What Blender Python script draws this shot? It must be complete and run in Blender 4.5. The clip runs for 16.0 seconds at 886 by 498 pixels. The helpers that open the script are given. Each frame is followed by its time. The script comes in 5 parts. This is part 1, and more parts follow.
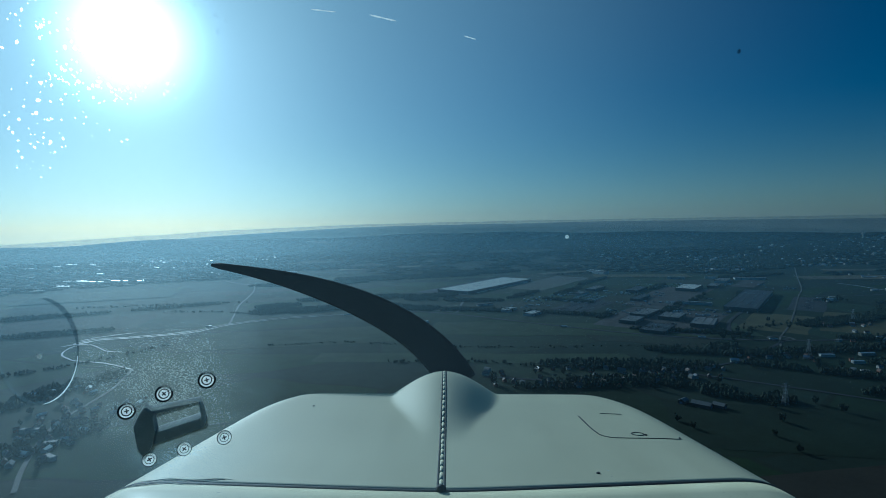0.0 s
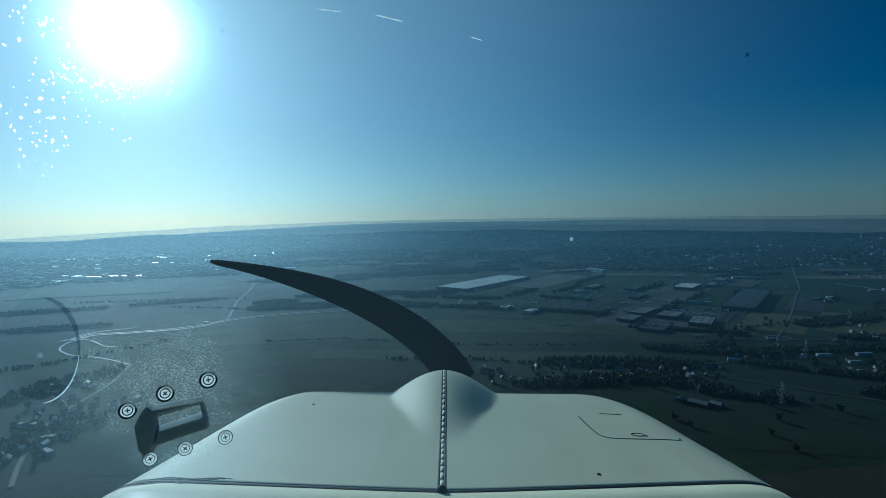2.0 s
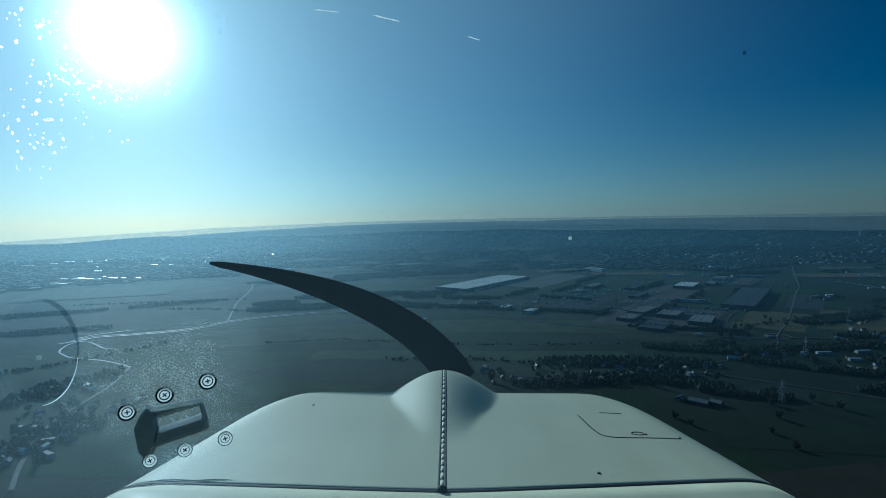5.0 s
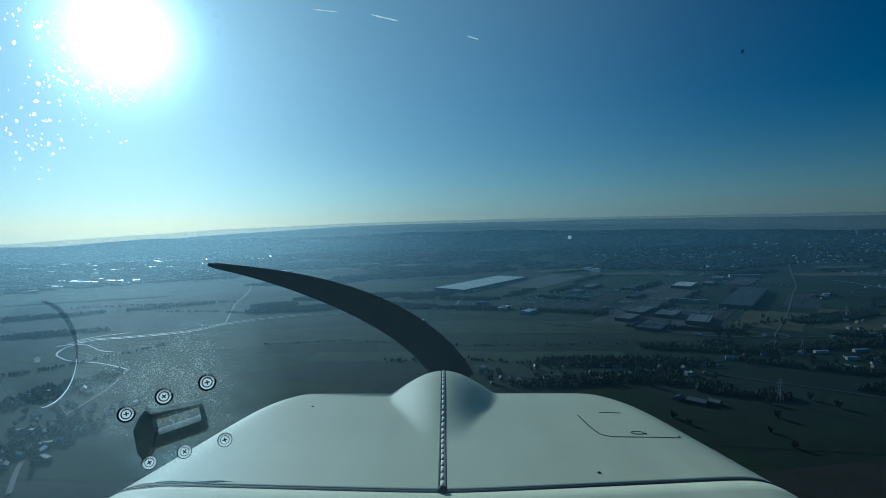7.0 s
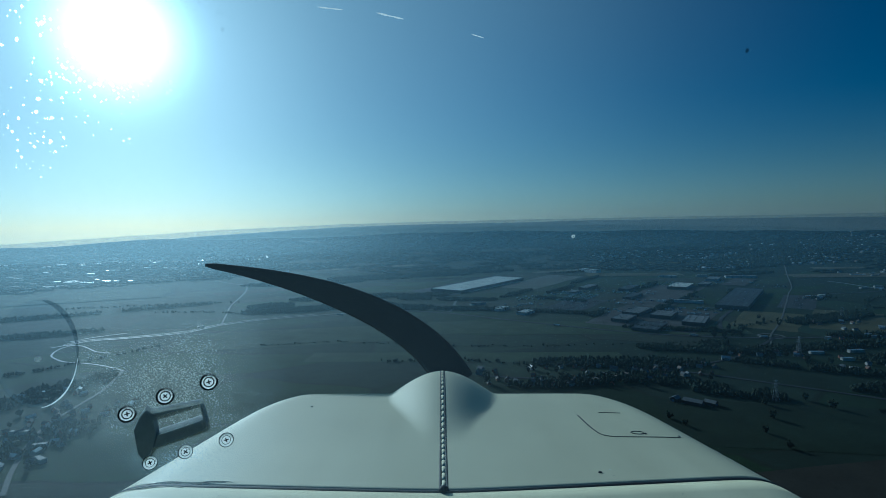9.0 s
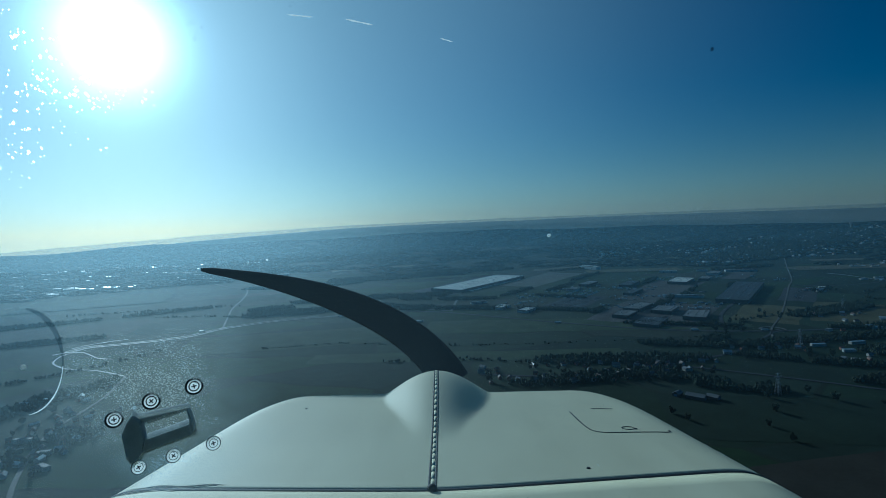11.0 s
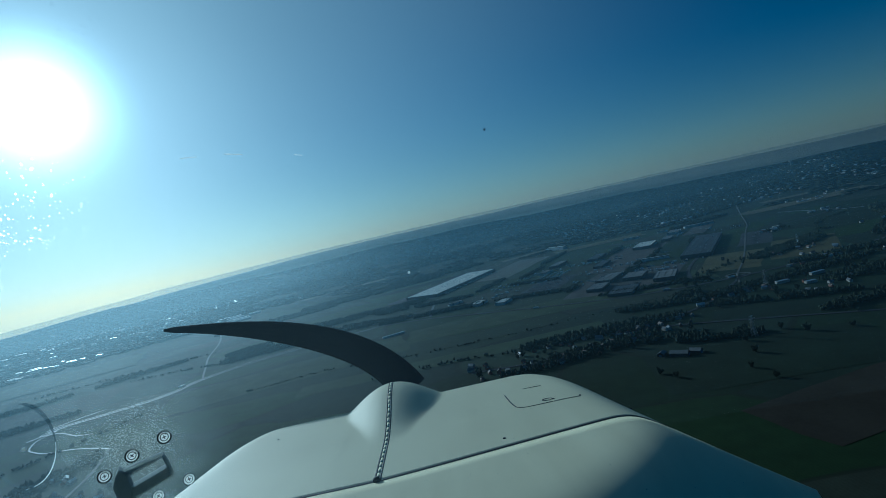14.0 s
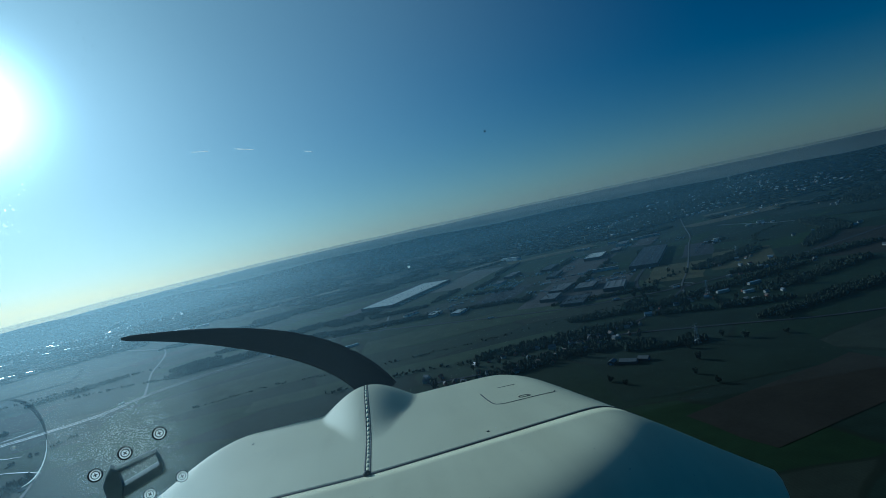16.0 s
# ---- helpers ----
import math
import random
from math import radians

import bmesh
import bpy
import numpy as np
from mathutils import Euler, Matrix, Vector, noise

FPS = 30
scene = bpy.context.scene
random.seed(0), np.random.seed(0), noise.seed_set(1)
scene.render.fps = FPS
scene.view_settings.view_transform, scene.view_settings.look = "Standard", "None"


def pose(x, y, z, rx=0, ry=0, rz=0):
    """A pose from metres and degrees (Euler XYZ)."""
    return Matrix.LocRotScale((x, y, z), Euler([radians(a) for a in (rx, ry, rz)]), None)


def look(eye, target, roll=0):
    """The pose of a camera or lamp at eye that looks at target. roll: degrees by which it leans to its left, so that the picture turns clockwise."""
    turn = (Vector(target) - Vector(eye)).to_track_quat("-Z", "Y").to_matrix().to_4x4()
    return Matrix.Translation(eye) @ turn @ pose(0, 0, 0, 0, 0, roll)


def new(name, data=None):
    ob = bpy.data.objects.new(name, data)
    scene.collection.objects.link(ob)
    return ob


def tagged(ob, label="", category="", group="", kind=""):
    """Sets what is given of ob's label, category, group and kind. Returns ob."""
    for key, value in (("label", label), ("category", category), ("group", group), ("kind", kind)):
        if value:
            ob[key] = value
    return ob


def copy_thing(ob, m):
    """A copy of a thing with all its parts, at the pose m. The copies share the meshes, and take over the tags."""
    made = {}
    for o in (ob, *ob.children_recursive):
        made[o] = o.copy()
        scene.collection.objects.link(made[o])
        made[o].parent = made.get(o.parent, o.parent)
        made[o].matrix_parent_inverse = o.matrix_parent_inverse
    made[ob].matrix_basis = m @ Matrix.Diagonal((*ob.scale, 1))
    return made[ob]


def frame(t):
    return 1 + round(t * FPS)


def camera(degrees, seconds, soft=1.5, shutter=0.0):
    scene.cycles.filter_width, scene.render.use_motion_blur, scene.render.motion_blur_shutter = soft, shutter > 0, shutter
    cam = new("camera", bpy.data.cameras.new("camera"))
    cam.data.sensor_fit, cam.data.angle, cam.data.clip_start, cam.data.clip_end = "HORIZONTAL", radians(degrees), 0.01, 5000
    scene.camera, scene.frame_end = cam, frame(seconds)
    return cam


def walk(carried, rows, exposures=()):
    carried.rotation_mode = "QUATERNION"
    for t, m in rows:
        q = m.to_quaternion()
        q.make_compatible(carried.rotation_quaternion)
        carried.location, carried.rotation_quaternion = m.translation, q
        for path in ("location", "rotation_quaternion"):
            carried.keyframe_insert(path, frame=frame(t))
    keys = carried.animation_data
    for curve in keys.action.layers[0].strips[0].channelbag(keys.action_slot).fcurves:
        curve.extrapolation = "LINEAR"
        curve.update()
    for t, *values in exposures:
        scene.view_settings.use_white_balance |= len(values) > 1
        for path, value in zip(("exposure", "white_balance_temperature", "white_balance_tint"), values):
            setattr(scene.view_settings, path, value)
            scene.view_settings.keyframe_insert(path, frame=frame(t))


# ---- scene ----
# A light aircraft's nose in flight over farmland, an industrial estate and villages, in low sun.
HEIGHT = 270.0                 # of the seat over the fields
SUN_AZ, SUN_EL = -30.6, 17.0   # degrees: turned from north (+y) to the east, and up


def flight(x, y, z, yaw, pitch, roll):
    return pose(x, y, HEIGHT + z, 90 + pitch, 0, yaw) @ pose(0, 0, 0, 0, 0, roll)


cam = camera(80, 16.0, soft=0.62)
PATH = [  # seconds; metres from the seat; yaw, pitch, roll in degrees
    (0.0, 0.011, -0.003, -0.001, 0.56, -2.99, -1.05),
    (0.5, 0.007, -0.002, 0.000, 0.44, -3.06, -0.89),
    (1.0, 0.008, -0.001, 0.002, 0.50, -3.16, -0.76),
    (1.5, 0.007, -0.001, 0.003, 0.50, -3.24, -0.68),
    (2.0, 0.005, -0.000, 0.004, 0.43, -3.29, -0.64),
    (2.5, 0.005, 0.000, 0.004, 0.43, -3.30, -0.58),
    (3.0, 0.005, -0.000, 0.004, 0.45, -3.30, -0.52),
    (3.5, 0.005, -0.000, 0.005, 0.46, -3.30, -0.54),
    (4.0, 0.006, -0.000, 0.004, 0.45, -3.29, -0.68),
    (6.5, 0.005, -0.000, 0.003, 0.23, -3.21, -1.22),
    (7.0, 0.004, -0.000, 0.002, 0.15, -3.17, -1.22),
    (7.5, 0.002, -0.000, 0.001, 0.07, -3.12, -1.21),
    (8.0, 0.000, 0.000, 0.000, -0.01, -3.08, -1.18),
    (8.5, -0.002, 0.000, -0.000, -0.10, -3.07, -1.16),
    (9.0, -0.004, 0.001, -0.000, -0.20, -3.09, -1.16),
    (11.5, 0.047, -0.014, 0.002, -0.25, -3.14, -3.36),
    (12.0, 0.097, -0.035, 0.004, -0.43, -2.88, -5.94),
    (12.5, 0.133, -0.082, 0.012, -0.76, -2.82, -8.20),
    (13.0, 0.157, -0.130, 0.024, -1.46, -2.85, -10.36),
    (13.5, 0.164, -0.182, 0.038, -2.53, -2.95, -11.94),
    (14.0, 0.154, -0.223, 0.047, -3.83, -3.03, -12.65),
    (14.5, 0.133, -0.244, 0.051, -5.21, -3.04, -12.74),
    (15.0, 0.106, -0.248, 0.053, -6.47, -3.13, -12.48),
    (15.5, 0.089, -0.251, 0.048, -7.60, -3.16, -12.26),
    (16.0, 0.077, -0.257, 0.040, -8.80, -2.94, -12.25),
]

walk(cam, [(t, flight(*row)) for t, *row in PATH],
     exposures=[(0.0, 0.0, 4445, -11), (16.0, 0.0, 4445, -11)])

# ---- light ----
SUN_WAY = Vector((math.sin(radians(SUN_AZ)) * math.cos(radians(SUN_EL)),
                  math.cos(radians(SUN_AZ)) * math.cos(radians(SUN_EL)), math.sin(radians(SUN_EL))))
lamp = bpy.data.lights.new("sun", "SUN")
lamp.energy, lamp.angle, lamp.color = 1.8, radians(1.5), (1.0, 0.93, 0.82)
sun = new("sun", lamp)
sun.matrix_world = look(SUN_WAY * 1000, (0, 0, 0))

world = bpy.data.worlds.new("sky")
scene.world = world
world.use_nodes = True
wn, wl = world.node_tree.nodes, world.node_tree.links
wn.clear()
w_out = wn.new("ShaderNodeOutputWorld")
w_sky = wn.new("ShaderNodeTexSky")
w_sky.sky_type, w_sky.sun_disc = "NISHITA", False
w_sky.sun_elevation, w_sky.sun_rotation = radians(SUN_EL), radians(SUN_AZ)
w_sky.air_density, w_sky.dust_density, w_sky.ozone_density, w_sky.altitude = 1.0, 0.6, 4.6, 300
w_bg = wn.new("ShaderNodeBackground")
w_bg.inputs["Strength"].default_value = 0.0236
w_clear = wn.new("ShaderNodeHueSaturation")   # dry, very clear air overhead
w_clear.inputs["Saturation"].default_value = 1.45
wl.new(w_sky.outputs[0], w_clear.inputs["Color"])
wl.new(w_clear.outputs[0], w_bg.inputs["Color"])
# the sun's own aureole in the hazy air
w_co = wn.new("ShaderNodeTexCoord")
w_dot = wn.new("ShaderNodeVectorMath")
w_dot.operation = "DOT_PRODUCT"
w_dot.inputs[1].default_value = SUN_WAY
wl.new(w_co.outputs["Generated"], w_dot.inputs[0])
w_sum = None
for power, gain in ((420, 3.0), (40, 0.25)):
    p = wn.new("ShaderNodeMath")
    p.operation = "POWER"
    p.use_clamp = True
    wl.new(w_dot.outputs["Value"], p.inputs[0])
    p.inputs[1].default_value = power
    g = wn.new("ShaderNodeMath")
    g.operation = "MULTIPLY_ADD"
    g.inputs[1].default_value = gain
    wl.new(p.outputs[0], g.inputs[0])
    if w_sum:
        wl.new(w_sum.outputs[0], g.inputs[2])
    else:
        g.inputs[2].default_value = 0.0
    w_sum = g
w_glow = wn.new("ShaderNodeBackground")
w_glow.inputs["Color"].default_value = (0.86, 1.0, 0.96, 1)
wl.new(w_sum.outputs[0], w_glow.inputs["Strength"])
# light scattered wide round the sun by the clear air
w_wide = wn.new("ShaderNodeMath")
w_wide.operation, w_wide.use_clamp = "POWER", True
wl.new(w_dot.outputs["Value"], w_wide.inputs[0])
w_wide.inputs[1].default_value = 3.7
w_air = wn.new("ShaderNodeBackground")
w_air.inputs["Color"].default_value = (0.232, 0.268, 0.222, 1)
wl.new(w_wide.outputs[0], w_air.inputs["Strength"])
w_both = wn.new("ShaderNodeAddShader")
wl.new(w_glow.outputs[0], w_both.inputs[0])
wl.new(w_air.outputs[0], w_both.inputs[1])
# pale haze low over the horizon, all round
w_sep = wn.new("ShaderNodeSeparateXYZ")
wl.new(w_co.outputs["Generated"], w_sep.inputs[0])
w_low = wn.new("ShaderNodeMath")
w_low.operation, w_low.use_clamp = "SUBTRACT", True
w_low.inputs[0].default_value = 1.0
wl.new(w_sep.outputs[2], w_low.inputs[1])
w_fall = wn.new("ShaderNodeMath")
w_fall.operation = "POWER"
w_fall.inputs[1].default_value = 9.0
wl.new(w_low.outputs[0], w_fall.inputs[0])
w_mist = wn.new("ShaderNodeBackground")
w_mist.inputs["Color"].default_value = (0.050, 0.052, 0.038, 1)
wl.new(w_fall.outputs[0], w_mist.inputs["Strength"])
w_all = wn.new("ShaderNodeAddShader")
wl.new(w_both.outputs[0], w_all.inputs[0])
wl.new(w_mist.outputs[0], w_all.inputs[1])
w_add = wn.new("ShaderNodeAddShader")
wl.new(w_bg.outputs[0], w_add.inputs[0])
wl.new(w_all.outputs[0], w_add.inputs[1])
wl.new(w_add.outputs[0], w_out.inputs["Surface"])


# ---- materials ----
class Nodes:
    """A small builder of node materials."""

    def __init__(self, name, rough=0.6, metal=0.0):
        self.mat = bpy.data.materials.new(name)
        self.mat.use_nodes = True
        self.n, self.l = self.mat.node_tree.nodes, self.mat.node_tree.links
        self.b = self.n["Principled BSDF"]
        self.b.inputs["Roughness"].default_value, self.b.inputs["Metallic"].default_value = rough, metal
        self.co = self.n.new("ShaderNodeTexCoord").outputs["Object"]

    def noise(self, scale, detail=4, co=None):
        t = self.n.new("ShaderNodeTexNoise")
        t.inputs["Scale"].default_value, t.inputs["Detail"].default_value = scale, detail
        self.l.new(co or self.co, t.inputs["Vector"])
        return t.outputs["Fac"]

    def ramp(self, fac, stops, mode="LINEAR"):
        r = self.n.new("ShaderNodeValToRGB")
        r.color_ramp.interpolation = mode
        e = r.color_ramp.elements
        keys = [(pos, (*col, 1) if isinstance(col, tuple) else (col, col, col, 1)) for pos, col in stops]
        e[0].position, e[1].position = keys[0][0], keys[-1][0]
        e[0].color, e[1].color = keys[0][1], keys[-1][1]
        for pos, col in keys[1:-1]:
            e.new(pos).color = col
        self.l.new(fac, r.inputs["Fac"])
        return r.outputs["Color"]

    def mix(self, fac, a, b, kind="MIX"):
        m = self.n.new("ShaderNodeMix")
        m.data_type, m.blend_type = "RGBA", kind
        for sock, v in ((m.inputs[0], fac), (m.inputs[6], a), (m.inputs[7], b)):
            if isinstance(v, tuple):
                sock.default_value = (*v, 1)
            elif isinstance(v, (int, float)):
                sock.default_value = v
            else:
                self.l.new(v, sock)
        return m.outputs[2]

    def maths(self, op, a, b=0.0, clamp=False):
        m = self.n.new("ShaderNodeMath")
        m.operation, m.use_clamp = op, clamp
        for sock, v in zip(m.inputs, (a, b)):
            if isinstance(v, (int, float)):
                sock.default_value = v
            else:
                self.l.new(v, sock)
        return m.outputs[0]

    def bump(self, fac, strength, dist):
        m = self.n.new("ShaderNodeBump")
        m.inputs["Strength"].default_value, m.inputs["Distance"].default_value = strength, dist
        self.l.new(fac, m.inputs["Height"])
        self.l.new(m.outputs[0], self.b.inputs["Normal"])

    def colour(self, sock):
        self.l.new(sock, self.b.inputs["Base Color"])
        return self.mat


def plain(name, colour, rough=0.6, metal=0.0, scale=0.3, spread=0.25, fine=4.0):
    """A surface of one colour with stains and grain at two scales, and a tone of its own for each copy."""
    k = Nodes(name, rough, metal)
    dark, light = tuple(c * (1 - spread) for c in colour), tuple(min(1, c * (1 + spread)) for c in colour)
    c = k.ramp(k.noise(scale), [(0.3, dark), (0.7, light)])
    c = k.mix(0.25, c, k.ramp(k.noise(fine), [(0.35, dark), (0.65, light)]))
    info = k.n.new("ShaderNodeObjectInfo").outputs["Random"]
    c = k.mix(0.5, c, k.ramp(info, [(0.0, 0.72), (1.0, 1.0)]), "MULTIPLY")
    if rough > 0.8:
        k.b.inputs["Specular IOR Level"].default_value = 0.12
    return k.colour(c)


def fields_material():
    k = Nodes("farmland", 0.9)
    k.b.inputs["Specular IOR Level"].default_value = 0.12
    mapped = k.n.new("ShaderNodeMapping")
    mapped.inputs["Rotation"].default_value = (0, 0, radians(24))
    mapped.inputs["Scale"].default_value = (1 / 330, 1 / 170, 1 / 330)
    wob = k.n.new("ShaderNodeVectorMath")
    wob.operation = "MULTIPLY_ADD"
    nt = k.n.new("ShaderNodeTexNoise")
    nt.inputs["Scale"].default_value = 0.004
    k.l.new(k.co, nt.inputs["Vector"])
    k.l.new(nt.outputs["Color"], wob.inputs[0])
    wob.inputs[1].default_value = (120, 120, 0)
    k.l.new(k.co, wob.inputs[2])
    k.l.new(wob.outputs[0], mapped.inputs["Vector"])
    v = k.n.new("ShaderNodeTexVoronoi")
    v.voronoi_dimensions, v.inputs["Scale"].default_value, v.inputs["Randomness"].default_value = "2D", 1.0, 0.8
    k.l.new(mapped.outputs[0], v.inputs["Vector"])
    edge = k.n.new("ShaderNodeTexVoronoi")
    edge.voronoi_dimensions, edge.feature, edge.inputs["Randomness"].default_value = "2D", "DISTANCE_TO_EDGE", 0.8
    edge.inputs["Scale"].default_value = 1.0
    k.l.new(mapped.outputs[0], edge.inputs["Vector"])
    sep = k.n.new("ShaderNodeSeparateColor")
    k.l.new(v.outputs["Color"], sep.inputs[0])
    c = k.ramp(sep.outputs[0], [(0.0, (0.029, 0.051, 0.024)), (0.22, (0.048, 0.083, 0.028)), (0.40, (0.035, 0.055, 0.035)),
                                (0.55, (0.051, 0.073, 0.040)), (0.68, (0.033, 0.064, 0.021)), (0.80, (0.060, 0.070, 0.045)),
                                (0.92, (0.045, 0.073, 0.040))], "CONSTANT")
    # drilled rows, damp patches and grain
    row = k.n.new("ShaderNodeTexWave")
    row.inputs["Scale"].default_value, row.inputs["Distortion"].default_value = 0.09, 1.0
    k.l.new(k.co, row.inputs["Vector"])
    c = k.mix(0.22, c, k.ramp(row.outputs["Fac"], [(0.0, 0.6), (1.0, 1.0)]), "MULTIPLY")
    c = k.mix(0.8, c, k.ramp(k.noise(0.006, 6), [(0.3, 0.55), (0.7, 1.0)]), "MULTIPLY")
    c = k.mix(0.6, c, k.ramp(k.noise(0.05, 6), [(0.3, 0.6), (0.7, 1.0)]), "MULTIPLY")
    c = k.mix(0.4, c, k.ramp(k.noise(0.5, 3), [(0.3, 0.6), (0.7, 1.0)]), "MULTIPLY")
    hedge = k.ramp(edge.outputs["Distance"], [(0.010, 1.0), (0.022, 0.0)])
    c = k.mix(k.maths("MULTIPLY", hedge, 0.8), c, (0.018, 0.024, 0.014))
    # far out the land is mostly wooded
    flat = k.n.new("ShaderNodeVectorMath")
    flat.operation = "LENGTH"
    k.l.new(k.co, flat.inputs[0])
    far = k.maths("MULTIPLY_ADD", k.noise(0.0016, 4), 900.0)
    k.l.new(flat.outputs["Value"], far.node.inputs[2])
    c = k.mix(k.ramp(k.maths("DIVIDE", far, 4000.0), [(0.74, 0.0), (0.86, 1.0)]), c, (0.021, 0.034, 0.024))
    k.bump(k.noise(0.2, 5), 0.4, 0.6)
    return k.colour(c)


M = dict(
    fields=fields_material(),
    grass=plain("winter_grass", (0.056, 0.074, 0.037), 0.9, 0, 0.02, 0.3, 0.2),
    meadow=plain("green_meadow", (0.020, 0.033, 0.019), 0.9, 0, 0.015, 0.3, 0.2),
    olive=plain("olive_rough_grass", (0.115, 0.106, 0.052), 0.9, 0, 0.015, 0.3, 0.2),
    stubble=plain("pale_stubble", (0.135, 0.122, 0.080), 0.9, 0, 0.02, 0.25, 0.3),
    tilled=plain("tilled_earth", (0.042, 0.036, 0.026), 0.9, 0, 0.015, 0.3, 0.2),
    asphalt=plain("worn_asphalt", (0.060, 0.061, 0.066), 0.85, 0, 0.03, 0.3, 0.4),
    # pale road tone, with the low sun's sheen put into the colour
    lane=plain("pale_sheen_road", (0.20, 0.195, 0.18), 0.6, 0, 0.03, 0.2, 0.4),
    yard=plain("yard_hardcore", (0.100, 0.092, 0.084), 0.85, 0, 0.02, 0.35, 0.2),
    leaves=plain("dark_winter_foliage", (0.042, 0.056, 0.037), 0.85, 0, 0.05, 0.4, 0.6),
    conifer=plain("conifer_foliage", (0.017, 0.029, 0.021), 0.85, 0, 0.05, 0.4, 0.6),
    bark=plain("bark", (0.060, 0.048, 0.036), 0.9, 0, 0.5, 0.3, 3),
    track=plain("worn_grey_track", (0.115, 0.112, 0.10), 0.8, 0, 0.03, 0.2, 0.4),
    plot=plain("levelled_bare_plot", (0.150, 0.150, 0.125), 0.9, 0, 0.008, 0.22, 0.06),
    render=plain("pale_render", (0.42, 0.40, 0.36), 0.8, 0, 0.2, 0.15, 2),
    brick=plain("red_brick", (0.30, 0.15, 0.10), 0.85, 0, 0.3, 0.25, 3),
    tile=plain("brown_clay_tile", (0.135, 0.09, 0.07), 0.7, 0, 0.3, 0.3, 3),
    slate=plain("grey_slate", (0.13, 0.135, 0.145), 0.45, 0, 0.3, 0.25, 3),
    glass=plain("window_glass", (0.05, 0.06, 0.07), 0.1, 0, 1, 0.2, 5),
    membrane=plain("white_roof_membrane", (0.80, 0.78, 0.66), 0.5, 0, 0.02, 0.12, 0.3),
    greyroof=plain("grey_felt_roof", (0.21, 0.21, 0.20), 0.7, 0, 0.03, 0.25, 0.4),
    darkroof=plain("dark_bitumen_roof", (0.045, 0.048, 0.054), 0.6, 0, 0.03, 0.3, 0.4),
    sheet=plain("pale_sheet_cladding", (0.52, 0.54, 0.54), 0.45, 0.1, 0.08, 0.12, 0.8),
    darksheet=plain("dark_sheet_cladding", (0.055, 0.06, 0.068), 0.5, 0.1, 0.08, 0.2, 0.8),
    shutter=plain("blue_shutter", (0.10, 0.16, 0.26), 0.5, 0.1, 0.3, 0.15, 2),
    carwhite=plain("white_car_paint", (0.75, 0.75, 0.74), 0.25, 0, 0.5, 0.05, 4),
    cargrey=plain("silver_car_paint", (0.42, 0.44, 0.46), 0.25, 0.4, 0.5, 0.1, 4),
    cardark=plain("dark_car_paint", (0.04, 0.05, 0.07), 0.25, 0.2, 0.5, 0.2, 4),
    rubber=plain("black_rubber", (0.02, 0.02, 0.02), 0.8, 0, 3, 0.2, 30),
    steel=plain("galvanised_steel", (0.40, 0.42, 0.43), 0.45, 0.7, 0.5, 0.15, 4),
    plastic=plain("clear_greenhouse_film", (0.60, 0.63, 0.62), 0.35, 0, 0.05, 0.15, 0.5),
)


def paint_material():
    """Aged white aircraft paint: faint streaks along the airflow, specks of dirt."""
    k = Nodes("aged_white_paint", 0.66)
    m = k.n.new("ShaderNodeMapping")
    m.inputs["Scale"].default_value = (14, 1.5, 14)
    k.l.new(k.co, m.inputs["Vector"])
    c = k.ramp(k.noise(1.0, 5, m.outputs[0]), [(0.25, (0.74, 0.69, 0.45)), (0.75, (0.84, 0.79, 0.53))])
    c = k.mix(0.5, c, k.ramp(k.noise(3.5, 4), [(0.3, 0.82), (0.7, 1.0)]), "MULTIPLY")
    c = k.mix(k.ramp(k.noise(150, 2), [(0.73, 0.0), (0.77, 0.7)]), c, (0.16, 0.16, 0.13))
    k.b.inputs["Coat Weight"].default_value = 0.05
    k.b.inputs["Coat Roughness"].default_value = 0.25
    k.bump(k.noise(5, 3), 0.15, 0.01)
    return k.colour(c)


